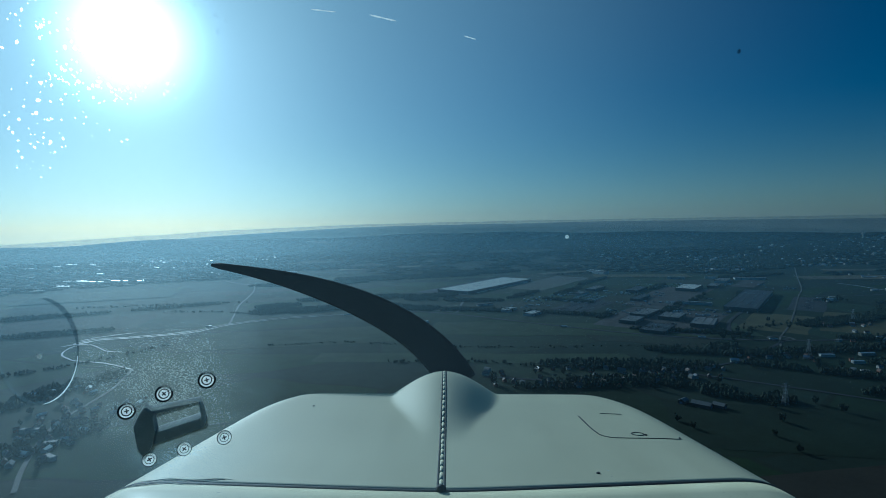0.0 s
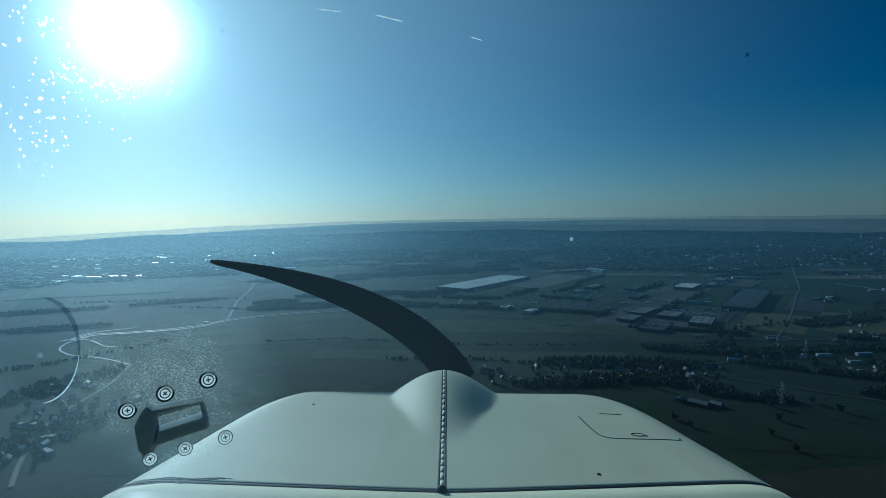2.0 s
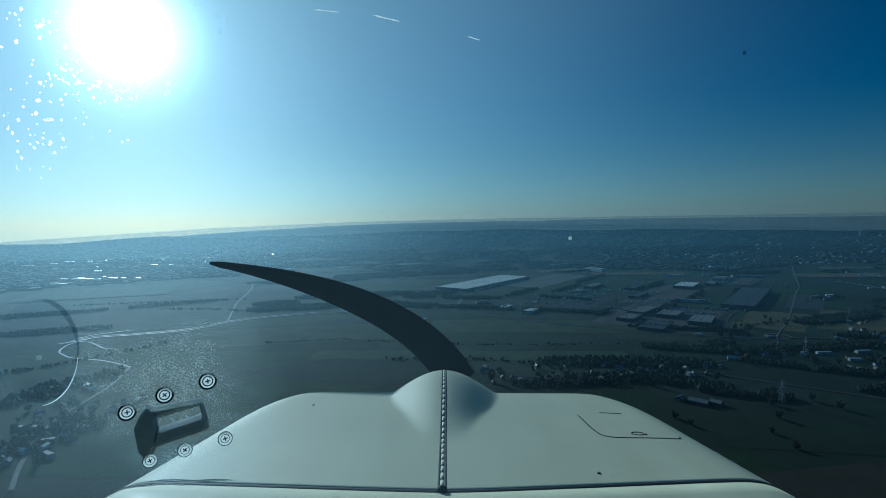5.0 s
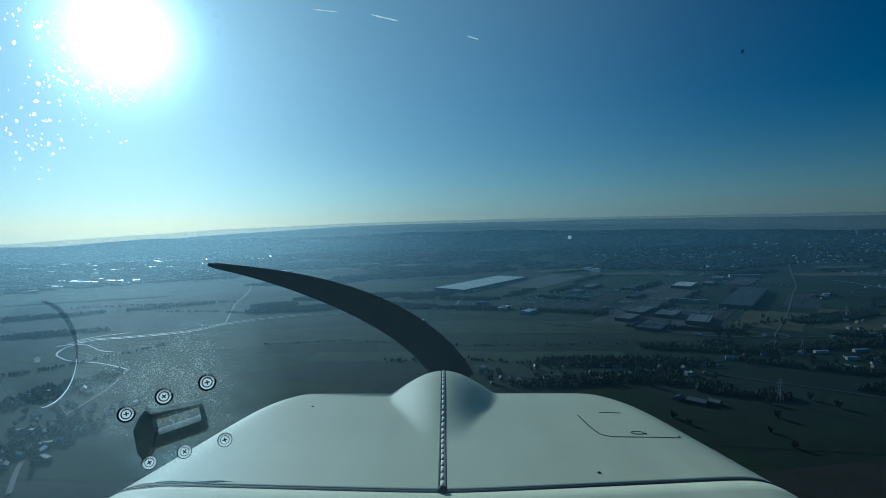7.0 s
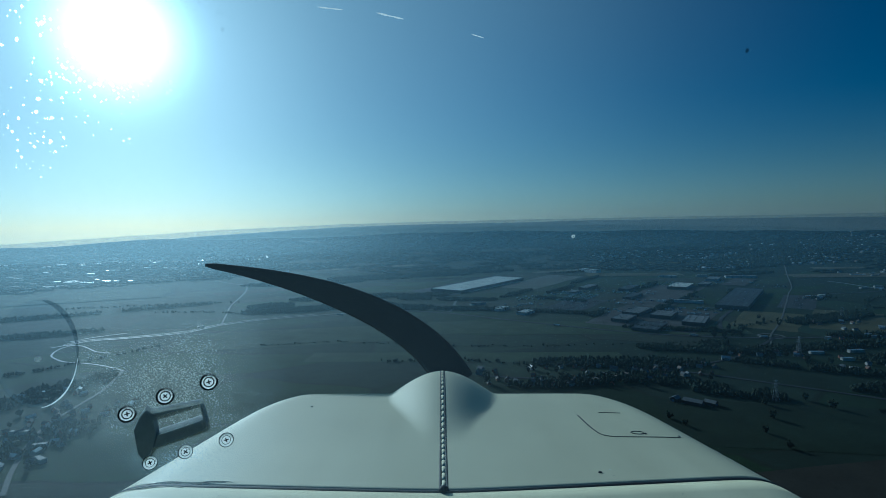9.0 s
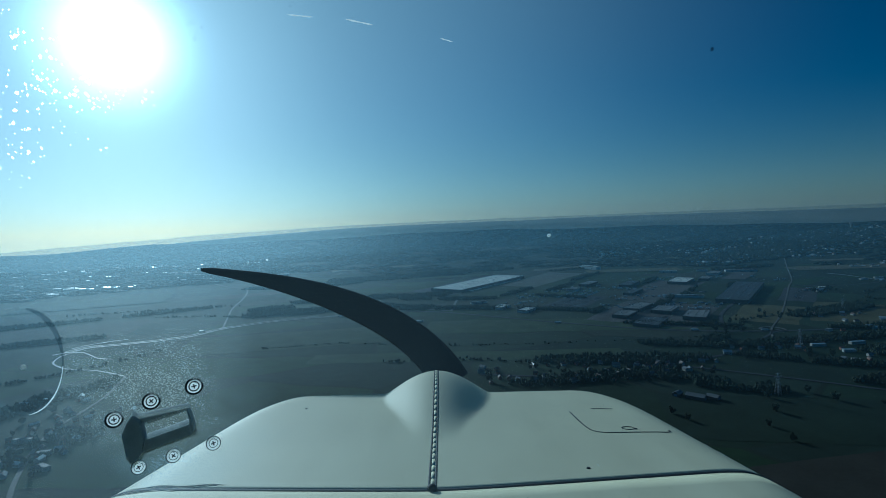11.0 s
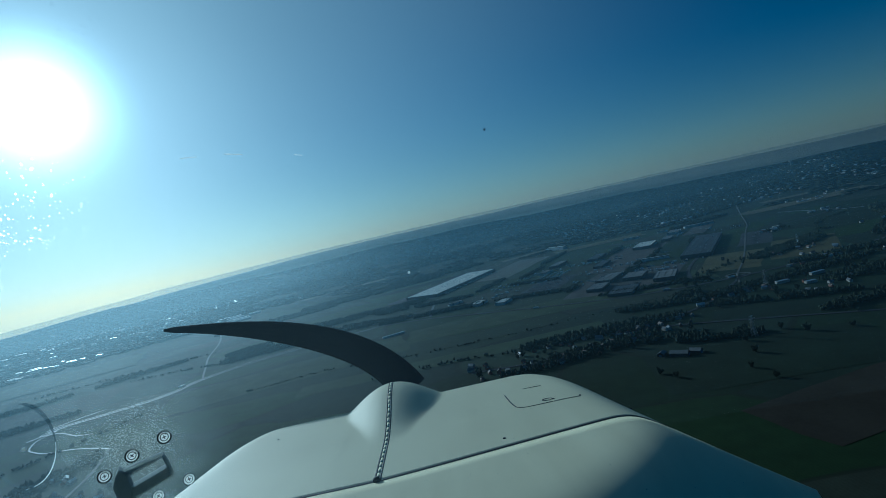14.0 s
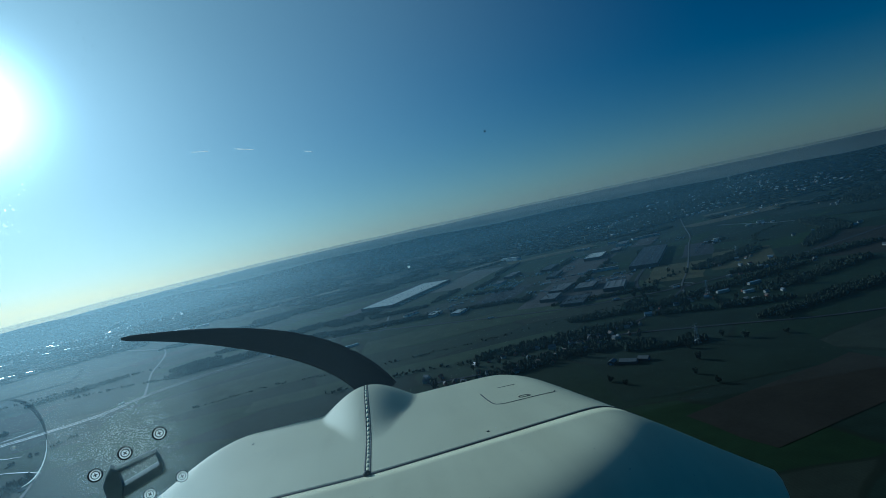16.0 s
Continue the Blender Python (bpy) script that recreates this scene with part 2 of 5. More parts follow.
def pane_material():
    """Dusty, sun-lit acrylic: clear, crazed round the lower fitting, with veiling glare put into its scattering film.
    """
    k = Nodes("dusty_veiled_acrylic")
    sep = k.n.new("ShaderNodeSeparateXYZ")
    k.l.new(k.co, sep.inputs[0])
    film = k.ramp(k.noise(1.6, 3), [(0.3, 0.004), (0.75, 0.009)])
    # veiling glare painted into the film, stronger towards the sun's side
    side = k.maths("MULTIPLY_ADD", sep.outputs[0], -0.9)
    side.node.inputs[2].default_value = 0.2
    side = k.ramp(side, [(0.0, 0.0), (0.2, 0.021), (0.45, 0.023), (0.75, 0.036), (1.0, 0.060)])

    def patch(x, y, z, size, squash):
        d = k.n.new("ShaderNodeVectorMath")
        d.operation = "SUBTRACT"
        k.l.new(k.co, d.inputs[0])
        d.inputs[1].default_value = (x, y, z)
        s = k.n.new("ShaderNodeVectorMath")
        s.operation = "MULTIPLY"
        s.inputs[1].default_value = (1 / size, 0.3 / size, 1 / (size * squash))
        k.l.new(d.outputs[0], s.inputs[0])
        ln = k.n.new("ShaderNodeVectorMath")
        ln.operation = "LENGTH"
        k.l.new(s.outputs[0], ln.inputs[0])
        wav = k.maths("MULTIPLY_ADD", k.noise(9, 3), 0.7)
        wav.node.inputs[2].default_value = -0.35
        return k.ramp(k.maths("ADD", ln.outputs["Value"], wav), [(0.12, 1.0), (0.6, 0.5), (1.2, 0.0)])

    craze = k.n.new("ShaderNodeTexVoronoi")
    craze.feature, craze.inputs["Scale"].default_value = "F1", 420
    k.l.new(k.co, craze.inputs["Vector"])
    cr = k.ramp(craze.outputs["Distance"], [(0.10, 0.26), (0.45, 0.15), (0.80, 0.07)])
    cr = k.mix(0.85, cr, k.ramp(k.noise(620, 6), [(0.36, 0.10), (0.50, 0.55), (0.62, 1.0)]), "MULTIPLY")
    cr = k.mix(0.8, cr, k.ramp(k.noise(210, 3), [(0.44, 1.0), (0.495, 0.15), (0.505, 0.15), (0.56, 1.0)]), "MULTIPLY")
    cr = k.mix(0.7, cr, k.ramp(k.noise(34, 4), [(0.32, 0.25), (0.62, 1.0)]), "MULTIPLY")
    cr = k.mix(1.0, k.mix(1.0, cr, (2.7, 2.7, 2.7), "MULTIPLY"), (0.40, 0.40, 0.40), "DARKEN")
    p1 = patch(-0.365, 0.70, -0.165, 0.165, 1.0)
    p2 = patch(-0.37, 0.76, -0.285, 0.10, 0.8)
    rough = k.mix(1.0, cr, k.mix(1.0, p1, k.mix(1.0, p2, (0.8, 0.8, 0.8), "MULTIPLY"), "LIGHTEN"), "MULTIPLY")
    # the painted veil is thickened low on that side
    low = k.mix(1.0, patch(-0.47, 0.76, -0.28, 0.26, 0.9), (0.075, 0.075, 0.075), "MULTIPLY")
    total = k.mix(1.0, k.mix(1.0, k.mix(1.0, film, side, "ADD"), low, "ADD"), rough, "ADD")
    # the vent pane let into the sheet is wiped clean
    v = k.maths("ADD", sep.outputs[2], 0.1306)
    u = k.maths("ADD", k.maths("ADD", sep.outputs[0], 0.5018), k.maths("MULTIPLY", v, -0.346))
    u, v = k.maths("POWER", k.maths("ABSOLUTE", k.maths("MULTIPLY", u, 1 / 0.0465)), 2.0), k.maths("POWER", k.maths("ABSOLUTE", k.maths("MULTIPLY", v, 1 / 0.0731)), 2.0)
    total = k.mix(1.0, total, k.ramp(k.maths("ADD", u, v), [(0.96, 0.45), (1.0, 1.0)]), "MULTIPLY")
    tr = k.n.new("ShaderNodeBsdfTransparent")
    sc = k.n.new("ShaderNodeBsdfTranslucent")
    # veil tinted blue, warmer within the crazed patch
    k.l.new(k.mix(p1, (0.71, 0.91, 1.0), (0.86, 0.93, 0.85)), sc.inputs["Color"])
    mx = k.n.new("ShaderNodeMixShader")
    k.l.new(total, mx.inputs[0])
    k.l.new(tr.outputs[0], mx.inputs[1])
    k.l.new(sc.outputs[0], mx.inputs[2])
    k.l.new(mx.outputs[0], k.n["Material Output"].inputs["Surface"])
    return k.mat


def clear_material():
    k = Nodes("clear_acrylic")
    tr = k.n.new("ShaderNodeBsdfTransparent")
    tr.inputs["Color"].default_value = (0.88, 0.92, 0.95, 1)
    gl = k.n.new("ShaderNodeBsdfTranslucent")
    gl.inputs["Color"].default_value = (0.7, 0.85, 0.95, 1)
    mx = k.n.new("ShaderNodeMixShader")
    k.l.new(k.ramp(k.noise(60, 4), [(0.4, 0.015), (0.75, 0.05)]), mx.inputs[0])
    k.l.new(tr.outputs[0], mx.inputs[1])
    k.l.new(gl.outputs[0], mx.inputs[2])
    k.l.new(mx.outputs[0], k.n["Material Output"].inputs["Surface"])
    return k.mat


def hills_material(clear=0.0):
    """Far hills with sun-lit haze put into their translucent, partly see-through surface."""
    k = Nodes("hazed_distant_hills", 1.0)
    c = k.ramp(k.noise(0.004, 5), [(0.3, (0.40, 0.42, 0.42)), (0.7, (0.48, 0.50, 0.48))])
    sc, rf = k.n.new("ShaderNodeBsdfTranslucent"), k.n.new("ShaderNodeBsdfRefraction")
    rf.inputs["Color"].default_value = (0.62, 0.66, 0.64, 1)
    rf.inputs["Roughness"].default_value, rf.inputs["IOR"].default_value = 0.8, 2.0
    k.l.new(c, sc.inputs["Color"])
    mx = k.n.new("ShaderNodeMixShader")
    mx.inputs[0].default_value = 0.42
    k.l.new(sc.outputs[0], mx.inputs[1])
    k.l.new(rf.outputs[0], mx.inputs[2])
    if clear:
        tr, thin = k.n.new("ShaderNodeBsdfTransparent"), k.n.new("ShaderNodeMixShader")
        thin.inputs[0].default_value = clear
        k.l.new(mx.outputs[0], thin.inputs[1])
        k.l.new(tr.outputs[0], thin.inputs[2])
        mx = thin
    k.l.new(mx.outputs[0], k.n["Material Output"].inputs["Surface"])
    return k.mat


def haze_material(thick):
    """A see-through sheet that stands in for sun-lit haze, thinning upwards."""
    k = Nodes("stand_in_haze")
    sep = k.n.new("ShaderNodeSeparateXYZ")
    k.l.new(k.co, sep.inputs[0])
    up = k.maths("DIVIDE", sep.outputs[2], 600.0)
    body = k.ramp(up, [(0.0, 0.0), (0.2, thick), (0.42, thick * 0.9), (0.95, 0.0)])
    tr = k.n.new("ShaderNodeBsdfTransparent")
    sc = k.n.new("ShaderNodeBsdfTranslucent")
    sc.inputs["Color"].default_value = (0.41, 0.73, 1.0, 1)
    rf = k.n.new("ShaderNodeBsdfRefraction")   # forward lobe, as droplets would throw light
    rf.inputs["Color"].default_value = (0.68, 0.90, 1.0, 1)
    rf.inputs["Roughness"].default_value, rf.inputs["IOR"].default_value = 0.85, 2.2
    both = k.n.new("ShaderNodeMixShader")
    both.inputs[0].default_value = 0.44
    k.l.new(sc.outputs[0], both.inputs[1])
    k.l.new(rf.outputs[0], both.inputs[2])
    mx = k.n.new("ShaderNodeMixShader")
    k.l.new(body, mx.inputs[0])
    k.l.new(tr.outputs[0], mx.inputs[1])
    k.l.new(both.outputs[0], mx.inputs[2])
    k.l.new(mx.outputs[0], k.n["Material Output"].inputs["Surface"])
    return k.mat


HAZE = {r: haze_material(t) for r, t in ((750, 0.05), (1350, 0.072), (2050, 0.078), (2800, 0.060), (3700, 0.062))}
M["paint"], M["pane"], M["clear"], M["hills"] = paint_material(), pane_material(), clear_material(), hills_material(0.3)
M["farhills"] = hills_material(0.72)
M["glint"] = plain("bare_metal_roof", (0.70, 0.70, 0.68), 0.38, 0.75, 0.05, 0.15, 0.6)
M["housing"] = plain("dark_housing", (0.27, 0.30, 0.32), 0.6, 0, 8, 0.2, 60)
M["blade"] = plain("matt_black_blade", (0.012, 0.018, 0.024), 0.8, 0, 2, 0.3, 12)
M["gap"] = plain("dark_gap", (0.02, 0.022, 0.022), 0.7, 0, 5, 0.2, 40)
M["washer"] = plain("greyed_rubber", (0.09, 0.10, 0.10), 0.8, 0, 3, 0.2, 30)


def nylon_material():
    """Milky nylon that lets the light behind it through."""
    k = Nodes("milky_nylon")
    sc, df, mx = k.n.new("ShaderNodeBsdfTranslucent"), k.n.new("ShaderNodeBsdfDiffuse"), k.n.new("ShaderNodeMixShader")
    sc.inputs["Color"].default_value = (0.97, 0.98, 0.95, 1)
    df.inputs["Color"].default_value = (0.75, 0.77, 0.74, 1)
    mx.inputs[0].default_value = 0.12
    k.l.new(sc.outputs[0], mx.inputs[1])
    k.l.new(df.outputs[0], mx.inputs[2])
    k.l.new(mx.outputs[0], k.n["Material Output"].inputs["Surface"])
    return k.mat


def spray_material():
    """Dried spray: it throws the sun's light on in a narrow cone."""
    k = Nodes("dried_spray")
    tr, rf, mx = k.n.new("ShaderNodeBsdfTransparent"), k.n.new("ShaderNodeBsdfRefraction"), k.n.new("ShaderNodeMixShader")
    rf.inputs["Roughness"].default_value, rf.inputs["IOR"].default_value = 0.6, 1.28
    mx.inputs[0].default_value = 0.14
    k.l.new(tr.outputs[0], mx.inputs[1])
    k.l.new(rf.outputs[0], mx.inputs[2])
    k.l.new(mx.outputs[0], k.n["Material Output"].inputs["Surface"])
    return k.mat


def smear_material():
    """A dried, half-clear brown smear."""
    k = Nodes("dried_smear")
    tr = k.n.new("ShaderNodeBsdfTransparent")
    k.l.new(k.ramp(k.noise(900, 2), [(0.35, (0.18, 0.20, 0.22)), (0.7, (0.62, 0.66, 0.68))]), tr.inputs["Color"])
    k.l.new(tr.outputs[0], k.n["Material Output"].inputs["Surface"])
    return k.mat


def faint_material():
    """A thin half-clear grey film, for the vent's rim and the shade painted along it."""
    k = Nodes("rim_shade_film")
    tr = k.n.new("ShaderNodeBsdfTransparent")
    k.l.new(k.ramp(k.noise(300, 2), [(0.35, (0.50, 0.56, 0.60)), (0.7, (0.70, 0.75, 0.78))]), tr.inputs["Color"])
    k.l.new(tr.outputs[0], k.n["Material Output"].inputs["Surface"])
    return k.mat


M["faint"] = faint_material()
M["nylon"], M["spray"], M["smear"] = nylon_material(), spray_material(), smear_material()


# ---- making meshes ----
def part(name, bm, material, parent=None, label="", smooth=False):
    me = bpy.data.meshes.new(name)
    bm.normal_update()
    bm.to_mesh(me)
    bm.free()
    me.materials.append(material)
    if smooth:
        me.polygons.foreach_set("use_smooth", [True] * len(me.polygons))
    ob = new(name, me)
    if parent:
        ob.parent = parent
    if label:
        ob["label"] = label
    return ob


def raw(name, verts, faces, material, parent=None, label="", smooth=False):
    me = bpy.data.meshes.new(name)
    me.from_pydata([tuple(v) for v in verts], [], [tuple(f) for f in faces])
    me.update()
    me.materials.append(material)
    if smooth:
        me.polygons.foreach_set("use_smooth", [True] * len(me.polygons))
    ob = new(name, me)
    if parent:
        ob.parent = parent
    if label:
        ob["label"] = label
    return ob


def box(bm, x, y, z, sx, sy, sz, rz=0.0, bevel=0.0):
    """A box with its base centre at x, y, z."""
    r = bmesh.ops.create_cube(bm, size=1, matrix=pose(x, y, z + sz / 2, 0, 0, rz) @ Matrix.Diagonal((sx, sy, sz, 1)))
    if bevel:
        bmesh.ops.bevel(bm, geom=list({e for v in r["verts"] for e in v.link_edges}), offset=bevel, segments=2, affect="EDGES")
    return bm


def tube(bm, a, b, ra, rb, n=8):
    a, b = Vector(a), Vector(b)
    d = b - a
    m = Matrix.Translation((a + b) / 2) @ d.to_track_quat("Z", "Y").to_matrix().to_4x4()
    bmesh.ops.create_cone(bm, cap_ends=True, segments=n, radius1=ra, radius2=rb, depth=d.length, matrix=m)
    return bm


def elev(x, y):
    """The land: flat near by, rising into wooded country far off."""
    r = math.hypot(x, y)
    s = max(0.0, (r - 2400) / 2300)
    z = 150 * s ** 1.6
    if s > 0:
        z += min(1, s * 2) * 26 * noise.noise((x / 620, y / 620, 0.3))
    return z


def group_root(name, x, y, rz=0.0):
    ob = new(name)
    ob.matrix_basis = pose(x, y, elev(x, y), 0, 0, rz)
    return ob


# ---- the land ----
def ground():
    rings = [150.0 * i for i in range(1, 17)] + [2400 + 60.0 * i for i in range(1, 40)]
    n = 240
    verts, faces = [(0, 0, 0)], []
    for r in rings:
        for j in range(n):
            a = 2 * math.pi * j / n
            x, y = r * math.sin(a), r * math.cos(a)
            verts.append((x, y, elev(x, y)))
    for j in range(n):
        faces.append((0, 1 + (j + 1) % n, 1 + j))
    for i in range(len(rings) - 1):
        for j in range(n):
            a, b = 1 + i * n + j, 1 + i * n + (j + 1) % n
            faces.append((a, b, b + n, a + n))
    ob = raw("ground", verts, faces, M["fields"], smooth=True)
    return tagged(ob, "dark winter farmland of hedged green and brown fields", "ground", kind="structure")


ground()


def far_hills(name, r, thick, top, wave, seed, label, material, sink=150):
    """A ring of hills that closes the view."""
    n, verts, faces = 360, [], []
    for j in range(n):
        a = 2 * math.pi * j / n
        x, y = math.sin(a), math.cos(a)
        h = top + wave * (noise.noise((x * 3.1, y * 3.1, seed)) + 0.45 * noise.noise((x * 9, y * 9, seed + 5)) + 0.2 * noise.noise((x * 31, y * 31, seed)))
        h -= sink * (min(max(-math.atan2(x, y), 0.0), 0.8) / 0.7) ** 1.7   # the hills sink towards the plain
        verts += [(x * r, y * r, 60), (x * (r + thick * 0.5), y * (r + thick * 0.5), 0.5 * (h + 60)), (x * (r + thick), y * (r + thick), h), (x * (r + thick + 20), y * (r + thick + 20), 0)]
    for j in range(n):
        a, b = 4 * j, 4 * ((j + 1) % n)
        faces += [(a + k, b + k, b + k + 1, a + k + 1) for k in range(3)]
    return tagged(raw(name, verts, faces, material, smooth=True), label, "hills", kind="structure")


far_hills("backdrop", 4705, 90, 243, 11, 1.7, "low blue horizon hills with haze put into their surface", M["hills"])
far_hills("backdrop", 4830, 110, 262, 13, 6.1, "faint pale far hills, see-through to imitate haze", M["farhills"], 105)


def haze_shell(r):
    """An added see-through wall all round that pales the farther land as haze would."""
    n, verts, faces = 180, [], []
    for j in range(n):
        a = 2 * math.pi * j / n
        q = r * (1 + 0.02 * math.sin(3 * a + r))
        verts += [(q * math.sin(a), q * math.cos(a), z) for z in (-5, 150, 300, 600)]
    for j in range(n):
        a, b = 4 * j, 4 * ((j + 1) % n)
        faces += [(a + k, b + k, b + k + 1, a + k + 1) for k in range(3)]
    return tagged(raw("haze_shell", verts, faces, HAZE[r], smooth=True), "see-through shell standing in for thin pale blue haze over the land", "haze", kind="stuff")


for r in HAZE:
    haze_shell(r)


PATCHES = []


def patch_field(x, y, along, across, ang, material, label, name="field", lift=0.2):
    """A field or yard laid over the land."""
    far = math.hypot(x, y) > 2300
    PATCHES.append(name)
    lift += 0.006 * len(PATCHES)   # later patches lie over earlier ones
    nx, ny = (max(2, int(along / 40)), max(2, int(across / 40))) if far else (6, 3)
    ca, sa = math.cos(radians(ang)), math.sin(radians(ang))
    verts, faces = [], []
    for i in range(nx + 1):
        for j in range(ny + 1):
            u, v = (i / nx - 0.5) * along, (j / ny - 0.5) * across
            if i in (0, nx):
                u += 0.04 * along * noise.noise((x, v / 40, 1))
            if j in (0, ny):
                v += 0.06 * across * noise.noise((u / 60, y, 2))
            px, py = x + u * ca - v * sa, y + u * sa + v * ca
            verts.append((px, py, elev(px, py) + lift + (2.5 if far else 0)))
    for i in range(nx):
        for j in range(ny):
            a = i * (ny + 1) + j
            faces.append((a, a + ny + 1, a + ny + 2, a + 1))
    return tagged(raw(name, verts, faces, material), label, name.replace("_", " "), kind="structure")


def smooth_line(points, step=12.0):
    """A Catmull-Rom line through points."""
    pts = [Vector((*p, 0)) for p in points]
    pts = [2 * pts[0] - pts[1]] + pts + [2 * pts[-1] - pts[-2]]
    out = []
    for a, b, c, d in zip(pts, pts[1:], pts[2:], pts[3:]):
        n = max(2, int((c - b).length / step))
        for i in range(n):
            t = i / n
            out.append(0.5 * (2 * b + (c - a) * t + (2 * a - 5 * b + 4 * c - d) * t * t + (3 * b - a - 3 * c + d) * t ** 3))
    return out + [pts[-2]]


def road(points, width, label, material=None, name="road", lift=0.95):
    line = smooth_line(points)
    verts, faces = [], []
    for i, p in enumerate(line):
        d = (line[min(i + 1, len(line) - 1)] - line[max(i - 1, 0)]).normalized()
        s = Vector((d.y, -d.x, 0)) * width / 2
        for q, dz in ((p - s * 1.25, -0.4), (p - s, 0), (p + s, 0), (p + s * 1.25, -0.4)):
            far = 2.5 if math.hypot(p.x, p.y) > 2350 else 0
            verts.append((q.x, q.y, elev(q.x, q.y) + lift + dz + far))
    for i in range(len(line) - 1):
        a = 4 * i
        faces += [(a + k, a + k + 1, a + k + 5, a + k + 4) for k in range(3)]
    return tagged(raw(name, verts, faces, material or M["asphalt"]), label, "road", kind="structure")


# fields with a look of their own
patch_field(330, 1290, 760, 150, -6, M["grass"], "long smooth green field before the industrial estate")
patch_field(-330, 1250, 560, 190, 8, M["grass"], "wide dark green field beside the dual carriageway")
patch_field(40, 1030, 620, 70, -4, M["grass"], "narrow strip of dark winter grass")
patch_field(-380, 2960, 460, 60, 16, M["stubble"], "pale far strip of stubble")
patch_field(-420, 2760, 520, 70, 10, M["meadow"], "far green field before the woods")
patch_field(-260, 3130, 330, 34, 14, M["stubble"], "thin pale far field")
patch_field(-900, 1900, 620, 240, 34, M["meadow"], "large green field towards the town")
patch_field(-1350, 2050, 520, 300, 20, M["grass"], "green field under low sun")
patch_field(1010, 1300, 300, 150, 53, M["olive"], "rough olive grass beside the estate")
patch_field(830, 1330, 260, 140, 53, M["olive"], "rough olive grass verge")
patch_field(1390, 1690, 420, 330, 40, M["meadow"], "dark green pasture")
patch_field(1720, 2160, 520, 110, -12, M["stubble"], "pale bare ground by the quarry")
patch_field(1880, 2350, 380, 60, -18, M["stubble"], "light strip of bare ground")
patch_field(590, 850, 190, 90, -38, M["meadow"], "small green paddock between hedges")
patch_field(440, 660, 300, 160, -12, M["meadow"], "dark green field by the farm")
patch_field(450, 500, 260, 110, 8, M["tilled"], "brown ploughed field")
patch_field(700, 2830, 260, 80, -10, M["stubble"], "light field edge by the woods")
patch_field(1120, 2800, 280, 70, -14, M["olive"], "olive field by the town")

# the estate's ground
AX = 53.5
patch_field(431, 2250, 490, 165, 54, M["plot"], "flat levelled building plot beside the white warehouse", "verge", 0.25)
patch_field(590, 2606, 300, 60, 14, M["stubble"], "strip of pale dry grass behind the plot", "verge", 0.25)
patch_field(420, 1640, 240, 120, AX, M["asphalt"], "grey works car park", "car_park", 0.3)
patch_field(570, 1400, 330, 260, AX, M["yard"], "worn hardstanding between the estate's sheds", "yard", 0.22)
patch_field(760, 1800, 520, 170, AX, M["yard"], "worn estate ground", "yard", 0.22)
patch_field(1090, 1600, 300, 90, AX, M["asphalt"], "grey works car park beside the long shed", "car_park", 0.3)
patch_field(120, 2180, 560, 210, AX, M["asphalt"], "dark lorry yard round the white warehouse", "yard", 0.24)

# roads
road([(-885, 1181), (-861, 1212), (-840, 1246), (-763, 1268), (-651, 1320), (-596, 1410), (-494, 1484), (-374, 1528), (-231, 1566), (-114, 1585)], 5.5, "grey dual carriageway across the fields", M["lane"])
road([(-114, 1585), (20, 1520), (180, 1400), (330, 1290), (520, 1180), (760, 1130), (1000, 1150), (1500, 1260)], 9, "dark asphalt main road towards the estate")
road([(-872, 1224), (-852, 1258), (-770, 1281), (-660, 1336), (-604, 1426), (-500, 1500), (-380, 1546)], 4.0, "grey slip carriageway", M["lane"])
road([(-882, 1238), (-868, 1272), (-848, 1294), (-801, 1328)], 4.0, "pale short slip road of the junction", M["lane"])
road([(-850, 1205), (-856, 1169), (-832, 1111), (-792, 1073), (-760, 1053), (-699, 1035), (-650, 1011), (-602, 981)], 3.0, "pale looping slip road of the junction", M["lane"])
road([(-856, 1201), (-828, 1197), (-796, 1173), (-752, 1135), (-711, 1121)], 2.6, "pale slip road", M["lane"])
road([(-862 + 14 * math.cos(a), 1214 + 14 * math.sin(a)) for a in [0.5 * i for i in range(13)]], 2.4, "small pale roundabout of the junction", M["lane"])
road([(-596, 1410), (-660, 1610), (-711, 1774), (-752, 1965), (-805, 2167), (-864, 2303), (-967, 2387), (-1069, 2488)], 4.5, "grey country road winding to the town", M["track"])
road([(-602, 981), (-576, 901), (-563, 851), (-556, 793), (-549, 731), (-532, 673), (-488, 584), (-449, 522)], 4.5, "grey village street", M["track"])
road([(-306, 1768), (-230, 1698), (-116, 1640), (23, 1550)], 5, "grey service road below the wood", M["track"])
road([(660, 1040), (725, 1153), (843, 1303), (1014, 1543), (1167, 1762), (1283, 1922), (1453, 2202), (1551, 2363), (1660, 2540)], 3.4, "grey straight road past the estate", M["track"])
road([(1190, 1780), (1330, 1740), (1500, 1780)], 6, "lane to the farm houses", M["asphalt"])
road([(1494, 2032), (1512, 1964), (1523, 1806), (1560, 1700)], 6, "pale farm track", M["lane"])
road([(330, 930), (430, 890), (560, 800), (700, 700), (860, 640)], 6, "narrow lane between dark hedges", M["asphalt"])
road([(60, 900), (180, 875), (300, 885), (430, 930), (560, 990), (740, 1150)], 6, "village street between the houses", M["asphalt"])
road([(23, 1550), (40, 1700), (60, 1850)], 6, "grey service road to the warehouse", M["track"])
road([(640, 1200), (720, 1350), (880, 1560), (1060, 1830)], 8, "estate road beside the long dark shed", M["asphalt"])


